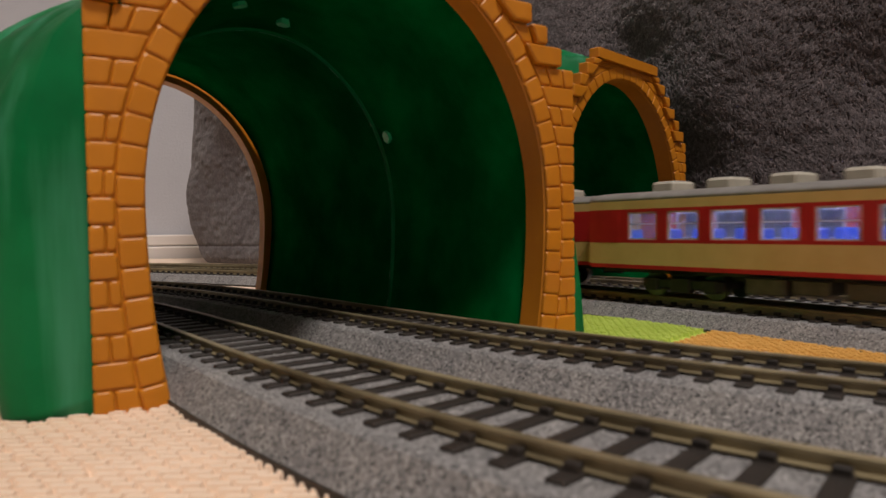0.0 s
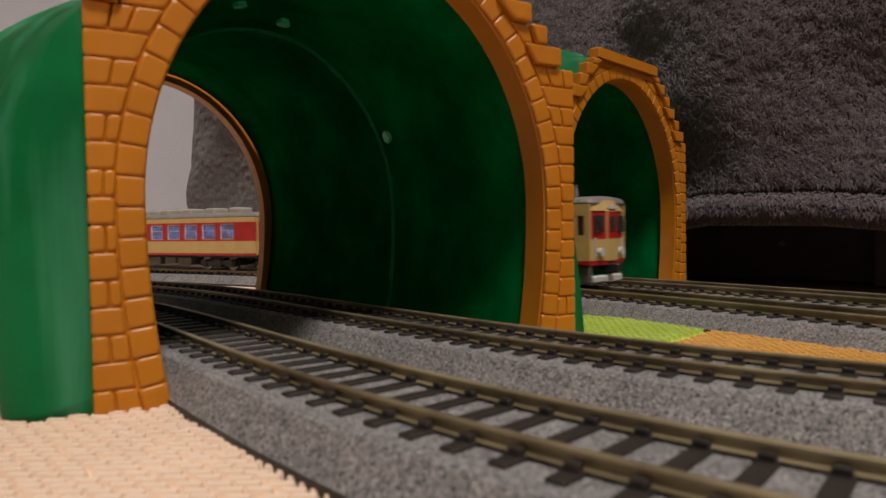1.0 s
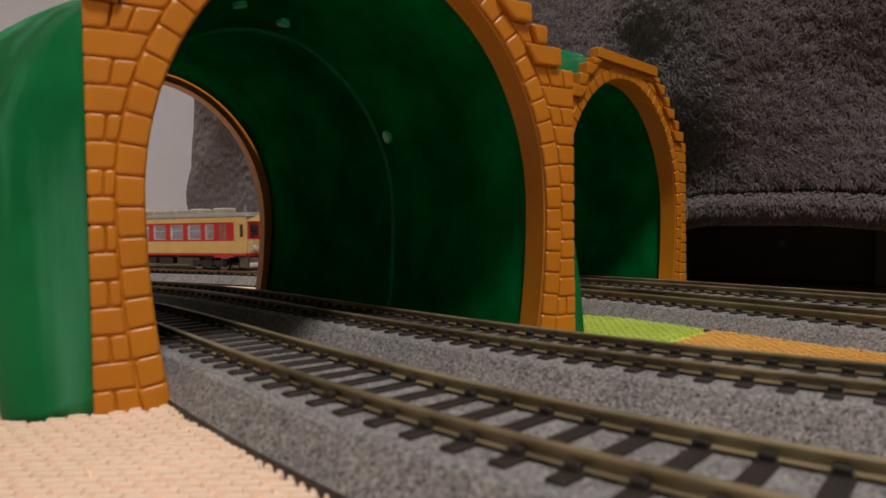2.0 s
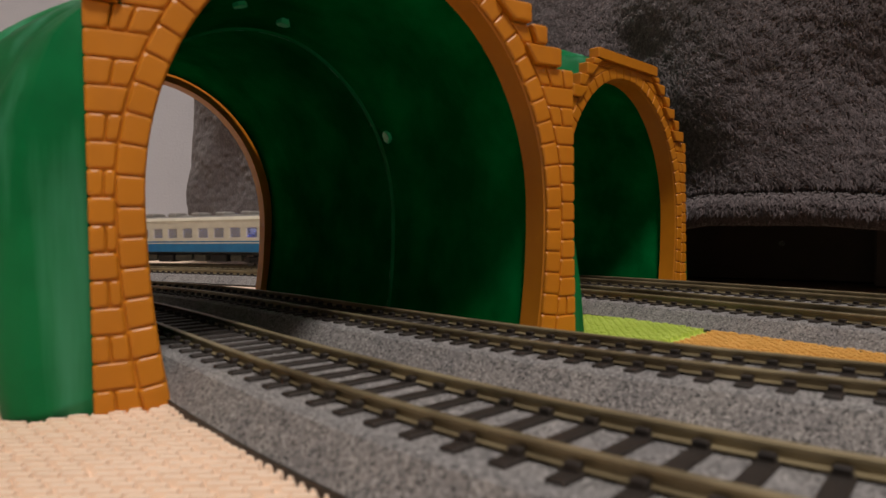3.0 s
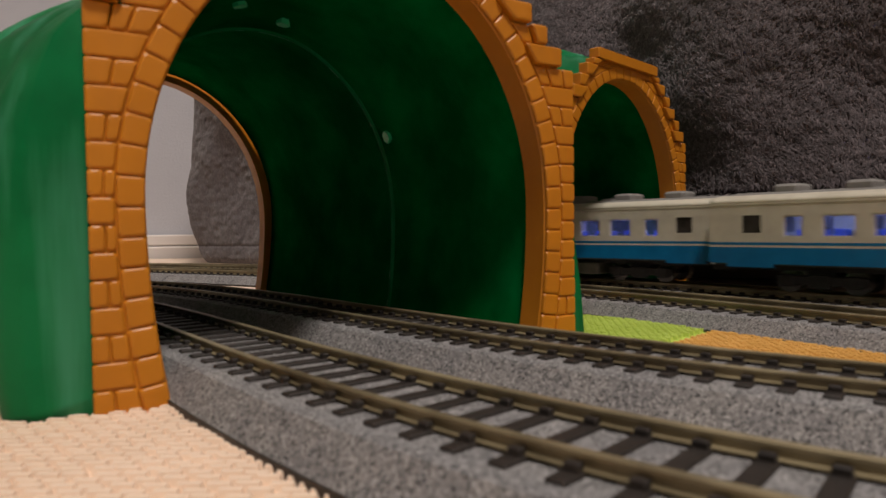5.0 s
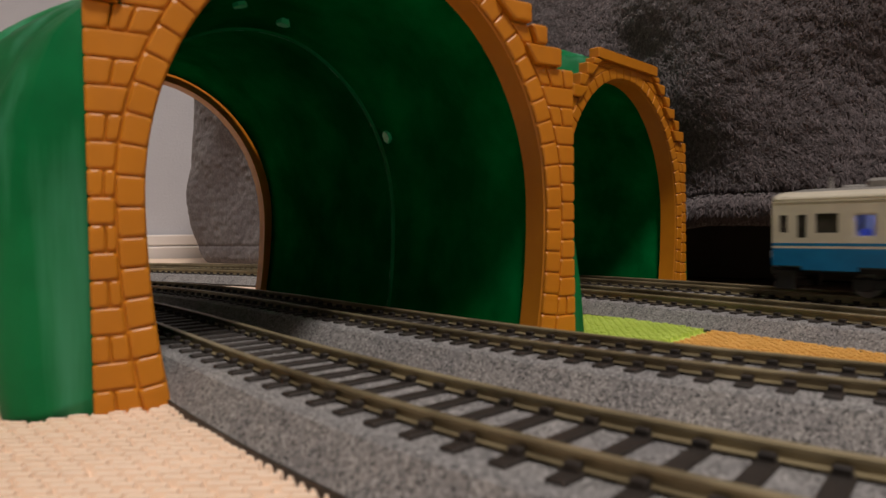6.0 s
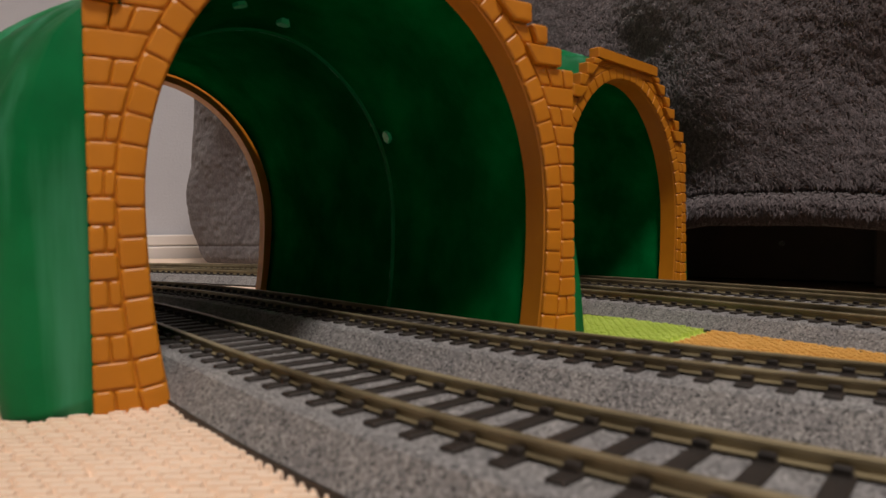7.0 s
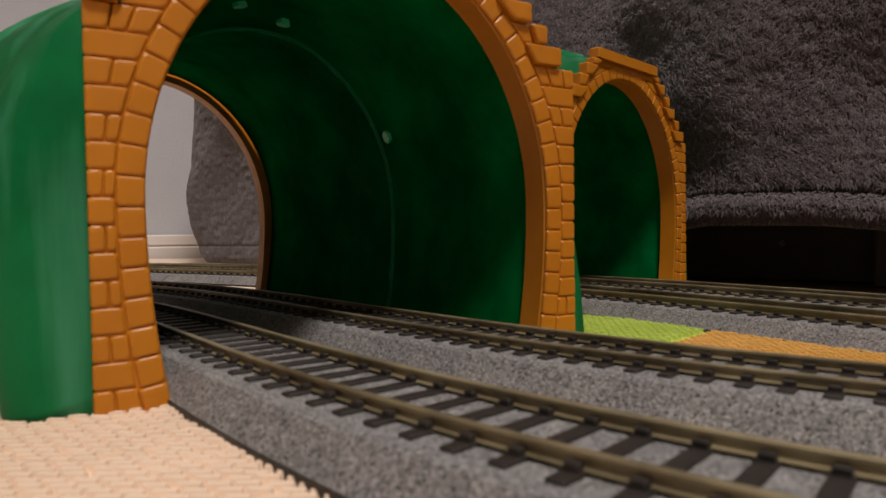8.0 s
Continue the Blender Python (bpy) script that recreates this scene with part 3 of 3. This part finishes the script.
    ring = np.stack([base - way * l * 0.6 - nn * 0.2, base - side * w + nn * h * 0.45, base + way * l * 0.1 + nn * h, base + side * w + nn * h * 0.45, base + way * l + nn * h * 0.7], axis=1)
    k = (np.arange(n) * 5)[:, None]
    tri = np.concatenate([k + np.array([[0, 1, 2]]), k + np.array([[0, 2, 3]]), k + np.array([[1, 4, 2]]), k + np.array([[2, 4, 3]])])
    me = bpy.data.meshes.new("terry_nap")
    me.from_pydata((ring.reshape(-1, 3) * MM).tolist(), [], tri.tolist())
    me.materials.append(TOWEL)
    me.polygons.foreach_set("use_smooth", [True] * len(me.polygons))
    pile = new("terry_nap", me)
    pile.parent = thing
    tagged(pile, "short terry loops", kind="stuff")
    return thing


def low_cabinet():
    thing = empty("low_cabinet", "dark brown wooden low cabinet under a towel", "cabinet")
    m = Matrix(((0.776, 0.631, 0, FURN_O[0] * MM), (-0.631, 0.776, 0, FURN_O[1] * MM), (0, 0, 1, 0), (0, 0, 0, 1)))
    part("carcass", box_bm(16, 700, 18, 110, 45, 198, bevel=1.5), DARKWOOD, thing)
    part("plinth", box_bm(24, 680, 34, 104, -2, 45.2, bevel=0.8), DARKWOOD, thing)
    for x in (60, 215, 372, 520):
        part("leg", box_bm(x, x + 22, 16.5, 34.5, -2, 45.1, bevel=0.8), DARKWOOD, thing)
    bm = bmesh.new()
    add_cyl(bm, Matrix.Translation((339, 33, 13)) @ Euler((math.pi / 2, 0, 0)).to_matrix().to_4x4(), 1.0, 3.0, 10)
    part("screw_head", bm, STEEL, thing)
    thing.matrix_basis = m
    return thing


towel()
low_cabinet()


# ---- trains ----
def side_bm(z0, z1, half, y, thick=0.7):
    return box_bm(-half, half, y - thick / 2, y + thick / 2, z0, z1)


def roof_bm(half, w, z0, z1, inset=0.0):
    """A rounded roof with closed ends, lofted along the car."""
    bm = bmesh.new()
    sec = []
    for a in np.linspace(0, math.pi, 13):
        c, s = math.cos(a), math.sin(a)
        sec.append((w * math.copysign(abs(c) ** 0.72, c), z0 + (z1 - z0) * abs(s) ** 0.8))
    rings = []
    for x, f in ((-half, 0.9), (-half + 1.2, 1.0), (half - 1.2, 1.0), (half, 0.9)):
        rings.append([bm.verts.new((x, y * (0.99 if f < 1 else 1), z0 + (z - z0) * f)) for y, z in sec])
    for p, q in zip(rings, rings[1:]):
        for i in range(len(sec) - 1):
            bm.faces.new((p[i], p[i + 1], q[i + 1], q[i]))
        bm.faces.new((p[-1], p[0], q[0], q[-1]))
    bm.faces.new(rings[0])
    bm.faces.new(rings[-1])
    bmesh.ops.recalc_face_normals(bm, faces=bm.faces)
    return bm


def bogie(parent, x):
    bm = bmesh.new()
    for y in (-6.6, 6.6):
        add_box(bm, x - 9.5, x + 9.5, y - 0.7, y + 0.7, 2.0, 4.2, bevel=0.3)
        add_box(bm, x - 2.4, x + 2.4, y - 1.1, y + 1.1, 1.2, 4.6, bevel=0.3)
        for dx in (-7.0, 7.0):
            add_box(bm, x + dx - 1.6, x + dx + 1.6, y - 1.2, y + 1.2, 1.5, 4.4, bevel=0.3)
    add_box(bm, x - 3, x + 3, -6.5, 6.5, 2.6, 5.9)
    b = part("bogie", bm, BLACK, parent)
    for dx in (-7.0, 7.0):
        w = bmesh.new()
        for y in (-4.95, 4.95):
            add_cyl(w, Matrix.Translation((x + dx, y, 2.8)) @ Euler((math.pi / 2, 0, 0)).to_matrix().to_4x4(), 2.8, 1.3, 16)
        add_cyl(w, Matrix.Translation((x + dx, 0, 2.8)) @ Euler((math.pi / 2, 0, 0)).to_matrix().to_4x4(), 0.7, 9.9, 8)
        part("wheelset", w, STEEL, b)


HW = 9.3


def add_window(parent, x, y, w, z0, z1, rail):
    """A framed pane in one side, with its cross bar."""
    s = 1 if y > 0 else -1
    bm = bmesh.new()
    t, o = 0.32, 0.14
    y0, y1 = sorted((y - s * 0.4, y + s * o))
    for b in ((x - w / 2, x + w / 2, z0, z0 + t), (x - w / 2, x + w / 2, z1 - t, z1), (x - w / 2, x - w / 2 + t, z0 + t, z1 - t), (x + w / 2 - t, x + w / 2, z0 + t, z1 - t)):
        add_box(bm, b[0], b[1], y0, y1, b[2], b[3])
    if rail:
        zm = z0 + (z1 - z0) * 0.55
        add_box(bm, x - w / 2 + t, x + w / 2 - t, y0, y1 - 0.05, zm, zm + 0.22)
    win = part("window", bm, FRAMEMETAL, parent)
    p = part("pane", box_bm(x - w / 2 + t, x + w / 2 - t, y - s * 0.2, y - s * 0.1, z0 + t, z1 - t) if s < 0 else box_bm(x - w / 2 + t, x + w / 2 - t, y - 0.2, y - 0.1, z0 + t, z1 - t), GLASS, win)
    p.visible_shadow = False


def wall_with_holes(name, parent, half, y, z0, z1, holes, material, thick=0.7):
    """One side's band between two heights, in one piece, with window holes cut through it."""
    xs = sorted({-half, half, *[c - w / 2 for c, w, _, _ in holes], *[c + w / 2 for c, w, _, _ in holes]})
    zs = sorted({z0, z1, *[h[2] for h in holes], *[h[3] for h in holes]})
    bm = bmesh.new()
    ya, yb = y - thick / 2, y + thick / 2
    grid = {}

    def vert(i, j, k):
        if (i, j, k) not in grid:
            grid[i, j, k] = bm.verts.new((xs[i], (ya, yb)[k], zs[j]))
        return grid[i, j, k]

    def solid(i, j):
        if not (0 <= i < len(xs) - 1 and 0 <= j < len(zs) - 1):
            return False
        x, z = (xs[i] + xs[i + 1]) / 2, (zs[j] + zs[j + 1]) / 2
        return not any(abs(x - c) < w / 2 and a < z < b for c, w, a, b in holes)

    for i in range(len(xs) - 1):
        for j in range(len(zs) - 1):
            if not solid(i, j):
                continue
            for k in (0, 1):
                bm.faces.new((vert(i, j, k), vert(i + 1, j, k), vert(i + 1, j + 1, k), vert(i, j + 1, k)))
            for di, dj, p, q in ((-1, 0, (0, 0), (0, 1)), (1, 0, (1, 0), (1, 1)), (0, -1, (0, 0), (1, 0)), (0, 1, (0, 1), (1, 1))):
                if not solid(i + di, j + dj):
                    bm.faces.new((vert(i + p[0], j + p[1], 0), vert(i + q[0], j + q[1], 0), vert(i + q[0], j + q[1], 1), vert(i + p[0], j + p[1], 1)))
    bmesh.ops.recalc_face_normals(bm, faces=bm.faces)
    return part(name, bm, material, parent)


def rail_car(scheme, half):
    """A diesel railcar of 1:150. Its cab end points to +x; z = 0 is the rail's top."""
    red = scheme == "red"
    label = "cream and red model railcar with lit windows" if red else "ivory and blue model railcar with lit windows"
    thing = empty("railcar", label, "model train", "red train" if red else "blue train")
    base, belt = (CREAM, RED) if red else (BLUE, WHITE)
    wz0, wz1 = (12.7, 18.9) if red else (13.3, 18.4)
    if red:
        wins = [(-half + 14.5 + 9.86 * i, 7.2) for i in range(11)] + [(half - 19.3, 4.6)]
        doors = [half - 12.0, -half + 5.8]
    else:
        wins = [(half - 27.2 - 9.88 * i, 6.6) for i in range(10)] + [(half - 18.4, 4.2), (-half + 20.0, 4.2)]
        doors = [half - 11.2, -half + 10.6]
    for side in (-1, 1):
        y = side * HW
        dw = 3.2 if red else 4.4
        dz0, dz1 = (wz0 - 0.4, wz1 + 0.2) if red else (14.3, 18.6)
        holes = [(c, w, wz0, wz1) for c, w in wins] + [(d, dw, dz0, dz1) for d in doors]
        if red:
            part("sill_stripe", side_bm(6.2, 7.1, half - 0.2, y, 0.74), RED, thing)
            part("lower_side", side_bm(7.1, 12.0, half, y), CREAM, thing)
            wall_with_holes("window_band", thing, half - 6.2, y, 12.0, 19.6, [h for h in holes if abs(h[0]) < half - 7], RED)
            for e in (-1, 1):
                if e > 0:
                    wall = wall_with_holes("end_band", thing, 3.1, y, 12.0, 19.6, [(0.6, 1.9, 13.6, 18.6)], CREAM)
                    wall.matrix_basis = pose((half - 3.1) * MM, 0, 0)
                else:
                    wall = part("end_band", box_bm(-half, -half + 6.2, y - 0.35, y + 0.35, 12.0, 19.6), RED, thing)
            part("upper_side", side_bm(19.6, 21.5, half, y), CREAM, thing)
            part("door_skirt", box_bm(half - 17, half - 7, y - 0.36, y + 0.36, 5.3, 6.3), RED, thing)
        else:
            part("lower_side", side_bm(6.8, 10.8, half, y), BLUE, thing)
            part("pin_stripe", side_bm(10.8, 11.35, half, y), WHITE, thing)
            part("blue_stripe", side_bm(11.35, 12.0, half, y, 0.74), BLUE, thing)
            wall_with_holes("window_band", thing, half, y, 12.0, 19.6, holes + [(half - 2.4, 1.7, 14.4, 18.4), (half - 6.2, 1.9, 13.2, 18.4)], WHITE)
            part("upper_side", side_bm(19.6, 21.5, half, y), WHITE, thing)
            part("gutter", box_bm(-half, half, y - 0.1 + side * 0.35, y + 0.1 + side * 0.35, 21.2, 21.5), WHITE, thing)
            for d in doors:
                part("door_skirt", box_bm(d - 6, d + 5, y - 0.36, y + 0.36, 5.9, 6.85), BLUE, thing)
        for c, w in wins:
            add_window(thing, c, y, w, wz0, wz1, red)
        for d in doors:
            if red and d < 0:
                part("door_panel", box_bm(d - 2.6, d + 2.6, y - 0.45, y + 0.42, 12.2, 19.2), RED, thing)
                continue
            dr = part("door", box_bm(d - dw / 2, d + dw / 2, y - 0.25, y + 0.1, dz0, dz1), DOORGLASS if red else DARKGLASS, thing)
            if red:
                part("door_edge", box_bm(d - 0.18, d + 0.18, y - 0.5, y + 0.4, wz0 - 0.4, wz1 + 0.2), RED, dr)
            else:
                for e in (-3.6, 3.6):
                    part("door_seam", box_bm(d + e - 0.06, d + e + 0.06, y - 0.4, y + 0.4, 12.2, wz1 + 1.0), FRAMEMETAL, dr)
        part("cab_side_window", box_bm(half - 3.4, half - 1.4, y - 0.2, y + 0.2, 13.3, 18.7), DARKGLASS, thing)
        if not red:
            part("cab_door_window", box_bm(half - 7.1, half - 5.3, y - 0.2, y + 0.2, 12.5, 18.7), DARKGLASS, thing)
            part("cab_door_seam", box_bm(half - 4.46, half - 4.34, y - 0.4, y + 0.4, 12.2, 19.4), FRAMEMETAL, thing)
    # roof, with its units
    part("roof", roof_bm(half, HW + 0.3, 21.5, 23.7 if red else 24.0), ROOFGREY if red else WHITE, thing, smooth=True)
    if not red:
        part("roof_walk", roof_bm(half - 3, 6.8, 22.6, 24.45), ROOFGREY, thing, smooth=True)
    n = 9 if red else 8
    for i in range(n):
        x = -half + 16 + i * (2 * half - 36) / (n - 1)
        u = part("roof_unit", box_bm(x - 2.8, x + 2.8, -4.2, 4.2, 22.6, 25.7 if red else 26.1, bevel=0.55), UNITGREY if red else ROOFGREY, thing)
        part("unit_grille", box_bm(x - 2.1, x + 2.1, -2.7, 2.7, 25.6 if red else 26.0, 25.85 if red else 26.25, bevel=0.1), ROOFGREY, u)
        if not red and i % 2:
            part("roof_vent", box_bm(x + 3.9, x + 8.3, -2.4, 2.4, 23.6, 25.0, bevel=0.5), ROOFGREY, thing)
    bm = bmesh.new()
    add_cyl(bm, Matrix.Translation((half - 9, 0, 25.2)), 0.7, 2.4, 10, 0.3)
    add_cyl(bm, Matrix.Translation((half - 9, 0, 26.6)), 0.3, 1.2, 8)
    part("horn", bm, ROOFGREY, thing)
    # cab end: a bent face with two windscreens
    prof = [(-HW - 0.35, -1.6), (-HW + 1.5, 0.1), (-3.0, 0.9), (3.0, 0.9), (HW - 1.5, 0.1), (HW + 0.35, -1.6)]

    def band(z0, z1, material, name, out=0.0, lean=0.0):
        b = bmesh.new()
        lo = [b.verts.new((half + x + out, y, z0)) for y, x in prof]
        hi = [b.verts.new((half + x + out - lean, y * (1 - 0.03 * lean), z1)) for y, x in prof]
        li = [b.verts.new((half + x - 1.0, y * 0.93, z0)) for y, x in prof]
        hi2 = [b.verts.new((half + x - 1.0 - lean, y * 0.93, z1)) for y, x in prof]
        for i in range(len(prof) - 1):
            b.faces.new((lo[i], lo[i + 1], hi[i + 1], hi[i]))
            b.faces.new((li[i + 1], li[i], hi2[i], hi2[i + 1]))
            b.faces.new((hi[i], hi[i + 1], hi2[i + 1], hi2[i]))
            b.faces.new((lo[i + 1], lo[i], li[i], li[i + 1]))
        bmesh.ops.recalc_face_normals(b, faces=b.faces)
        return part(name, b, material, thing)
    if red:
        band(5.9, 7.1, RED, "front_stripe")
        band(7.1, 12.6, CREAM, "front_panel")
        band(12.6, 19.8, RED, "front_window_band", 0, 0.2)
        band(19.8, 22.6, CREAM, "front_brow", 0, 0.9)
    else:
        band(6.5, 11.0, BLUE, "front_panel")
        band(11.0, 19.8, WHITE, "front_window_band", 0, 0.3)
        band(19.8, 22.6, WHITE, "front_brow", 0, 0.9)
    for side in (-1, 1):
        part("windscreen", box_bm(half + 0.2, half + 0.75, *sorted((side * 3.3, side * 7.9)), 14.2, 18.7, bevel=0.1), DARKGLASS, thing)
        bm = bmesh.new()
        add_cyl(bm, Matrix.Translation((half + 0.9, side * 5.6, 9.2)) @ Euler((0, math.pi / 2, 0)).to_matrix().to_4x4(), 1.1, 1.2, 14)
        lamp = part("headlight", bm, SILVER, thing)
        part("handrail", box_bm(half + 0.2, half + 0.6, side * 7.4 - 0.15, side * 7.4 + 0.15, 8.0, 13.0), SILVER if red else WHITE, thing)
        part("side_step", box_bm(half - 4.5, half - 0.5, *sorted((side * 6.9, side * 8.9)), 1.2, 5.9, bevel=0.3), OLIVE if red else BLACK, thing)
    gate = part("gangway_door", box_bm(half + 0.6, half + 1.25, -2.6, 2.6, 6.8, 20.0, bevel=0.2), CREAM if red else WHITE, thing)
    if red:
        part("door_panel", box_bm(half + 0.7, half + 1.34, -2.5, 2.5, 12.6, 19.8, bevel=0.2), RED, gate)
    part("door_window", box_bm(half + 1.1, half + 1.42, -1.5, 1.5, 14.4, 18.5, bevel=0.1), DARKGLASS, gate)
    part("number_plate", box_bm(half + 1.0, half + 1.5, -2.2, 2.2, 20.3, 21.3, bevel=0.1), SILVER, thing)
    part("buffer_beam", box_bm(half - 3.0, half + 0.4, -7.6, 7.6, 1.3, 3.2, bevel=0.4), SILVER if red else BLACK, thing)
    part("cab_bulkhead", box_bm(half - 9.2, half - 8.6, -HW + 0.6, HW - 0.6, 7.0, 21.4), WHITE, thing)
    # plain inner end with its gangway
    part("inner_end", box_bm(-half + 0.1, -half + 0.9, -HW + 0.2, HW - 0.2, 6.3, 22.2, bevel=0.2), base if red else WHITE, thing)
    part("gangway", box_bm(-half - 1.5, -half + 0.3, -3.0, 3.0, 6.8, 20.4, bevel=0.3), BLACK, thing)
    bm = bmesh.new()
    add_box(bm, -half - 3.6, -half + 2, -1.0, 1.0, 4.2, 6.0, bevel=0.3)
    part("coupler", bm, BLACK, thing)
    bm = bmesh.new()
    add_box(bm, half - 2, half + 3.4, -1.2, 1.2, 4.0, 6.2, bevel=0.3)
    part("coupler", bm, BLACK, thing)
    # inside: floor, seats, lamp strip
    part("cabin_floor", box_bm(-half + 1, half - 1, -HW + 0.4, HW - 0.4, 6.4, 7.2), OLIVE, thing)
    part("ceiling_panel", box_bm(-half + 1.2, half - 9.4, -HW + 0.5, HW - 0.5, 20.6, 21.2), WHITE, thing)
    part("lamp_strip", box_bm(-half + 5, half - 12, -1.1, 1.1, 20.0, 20.55), GLOW if red else GLOW_DIM, thing, "bluish white cabin light strip")
    for c, w in wins:
        for yy in (-6.2, 6.2):
            for dx in (-2.9, 2.9):
                bm = bmesh.new()
                add_box(bm, c + dx - 1.5, c + dx + 1.5, yy - 2.4, yy + 2.4, 7.2, 11.2, bevel=0.3)
                add_box(bm, c + dx * 1.45 - 0.55, c + dx * 1.45 + 0.55, yy - 2.4, yy + 2.4, 11.0, 15.0, bevel=0.3)
                part("seat", bm, SEATBLUE, thing)
    # under the floor
    part("underframe", box_bm(-half + 2, half - 2, -6.5, 6.5, 5.2, 6.5), BLACK, thing)
    rng = random.Random(4 if red else 9)
    x = -half * 0.48
    while x < half * 0.46:
        w = rng.uniform(6, 13)
        m = OLIVE if rng.random() < 0.6 else BLACK
        part("equipment_box", box_bm(x, x + w, -7.6, 7.6, rng.uniform(1.6, 2.6), 5.4, bevel=0.3), m, thing)
        x += w + rng.uniform(0.8, 3.0)
    bogie(thing, 48)
    bogie(thing, -48)
    return thing


RED_HALF, BLUE_HALF = 70.3, 72.8
red_lead = rail_car("red", RED_HALF)
red_lead.scale = (FAR, 0.98, 1.0)
red_tail = copy_thing(red_lead, Matrix())
blue_lead = rail_car("blue", BLUE_HALF)
blue_lead.scale = (FAR, 0.98, 1.0)
blue_tail = copy_thing(blue_lead, Matrix())
tagged(red_lead, "cream and red model railcar leading with lit windows")
tagged(blue_lead, "ivory and blue model railcar leading with lit windows")


def on_line(line, at, cab):
    """A car's pose with both bogies on the rails at the distance along the line; cab: 1 when it faces up the line."""
    x0, x1 = np.interp((at - 48 * FAR, at + 48 * FAR), line[0], line[1])
    y0, y1 = np.interp((at - 48 * FAR, at + 48 * FAR), line[0], line[2])
    turn = math.degrees(math.atan2(y1 - y0, x1 - x0)) + (0 if cab > 0 else 180)
    return pose((x0 + x1) / 2 * MM, (y0 + y1) / 2 * MM, (RAIL_TOP + TALL - (DROP if line is LINE_RED else DROP_BLUE)) * MM, 0, 0, turn)


def motions():
    times = [i * 0.2 for i in range(41)]
    for car, line, start, t0, speed, middle, cab in (
            (red_lead, LINE_RED, 254.4, 0.6, 147.2, 71.0, 1), (red_tail, LINE_RED, 254.4, 0.6, 147.2, -71.0, -1),
            (blue_lead, LINE_BLUE, 344.2, 3.8, -163.6, -73.5, -1), (blue_tail, LINE_BLUE, 344.2, 3.8, -163.6, 73.5, 1)):
        walk(car, [(t, on_line(line, (start + speed * (t - t0) + middle) * FAR, cab)) for t in times])


motions()
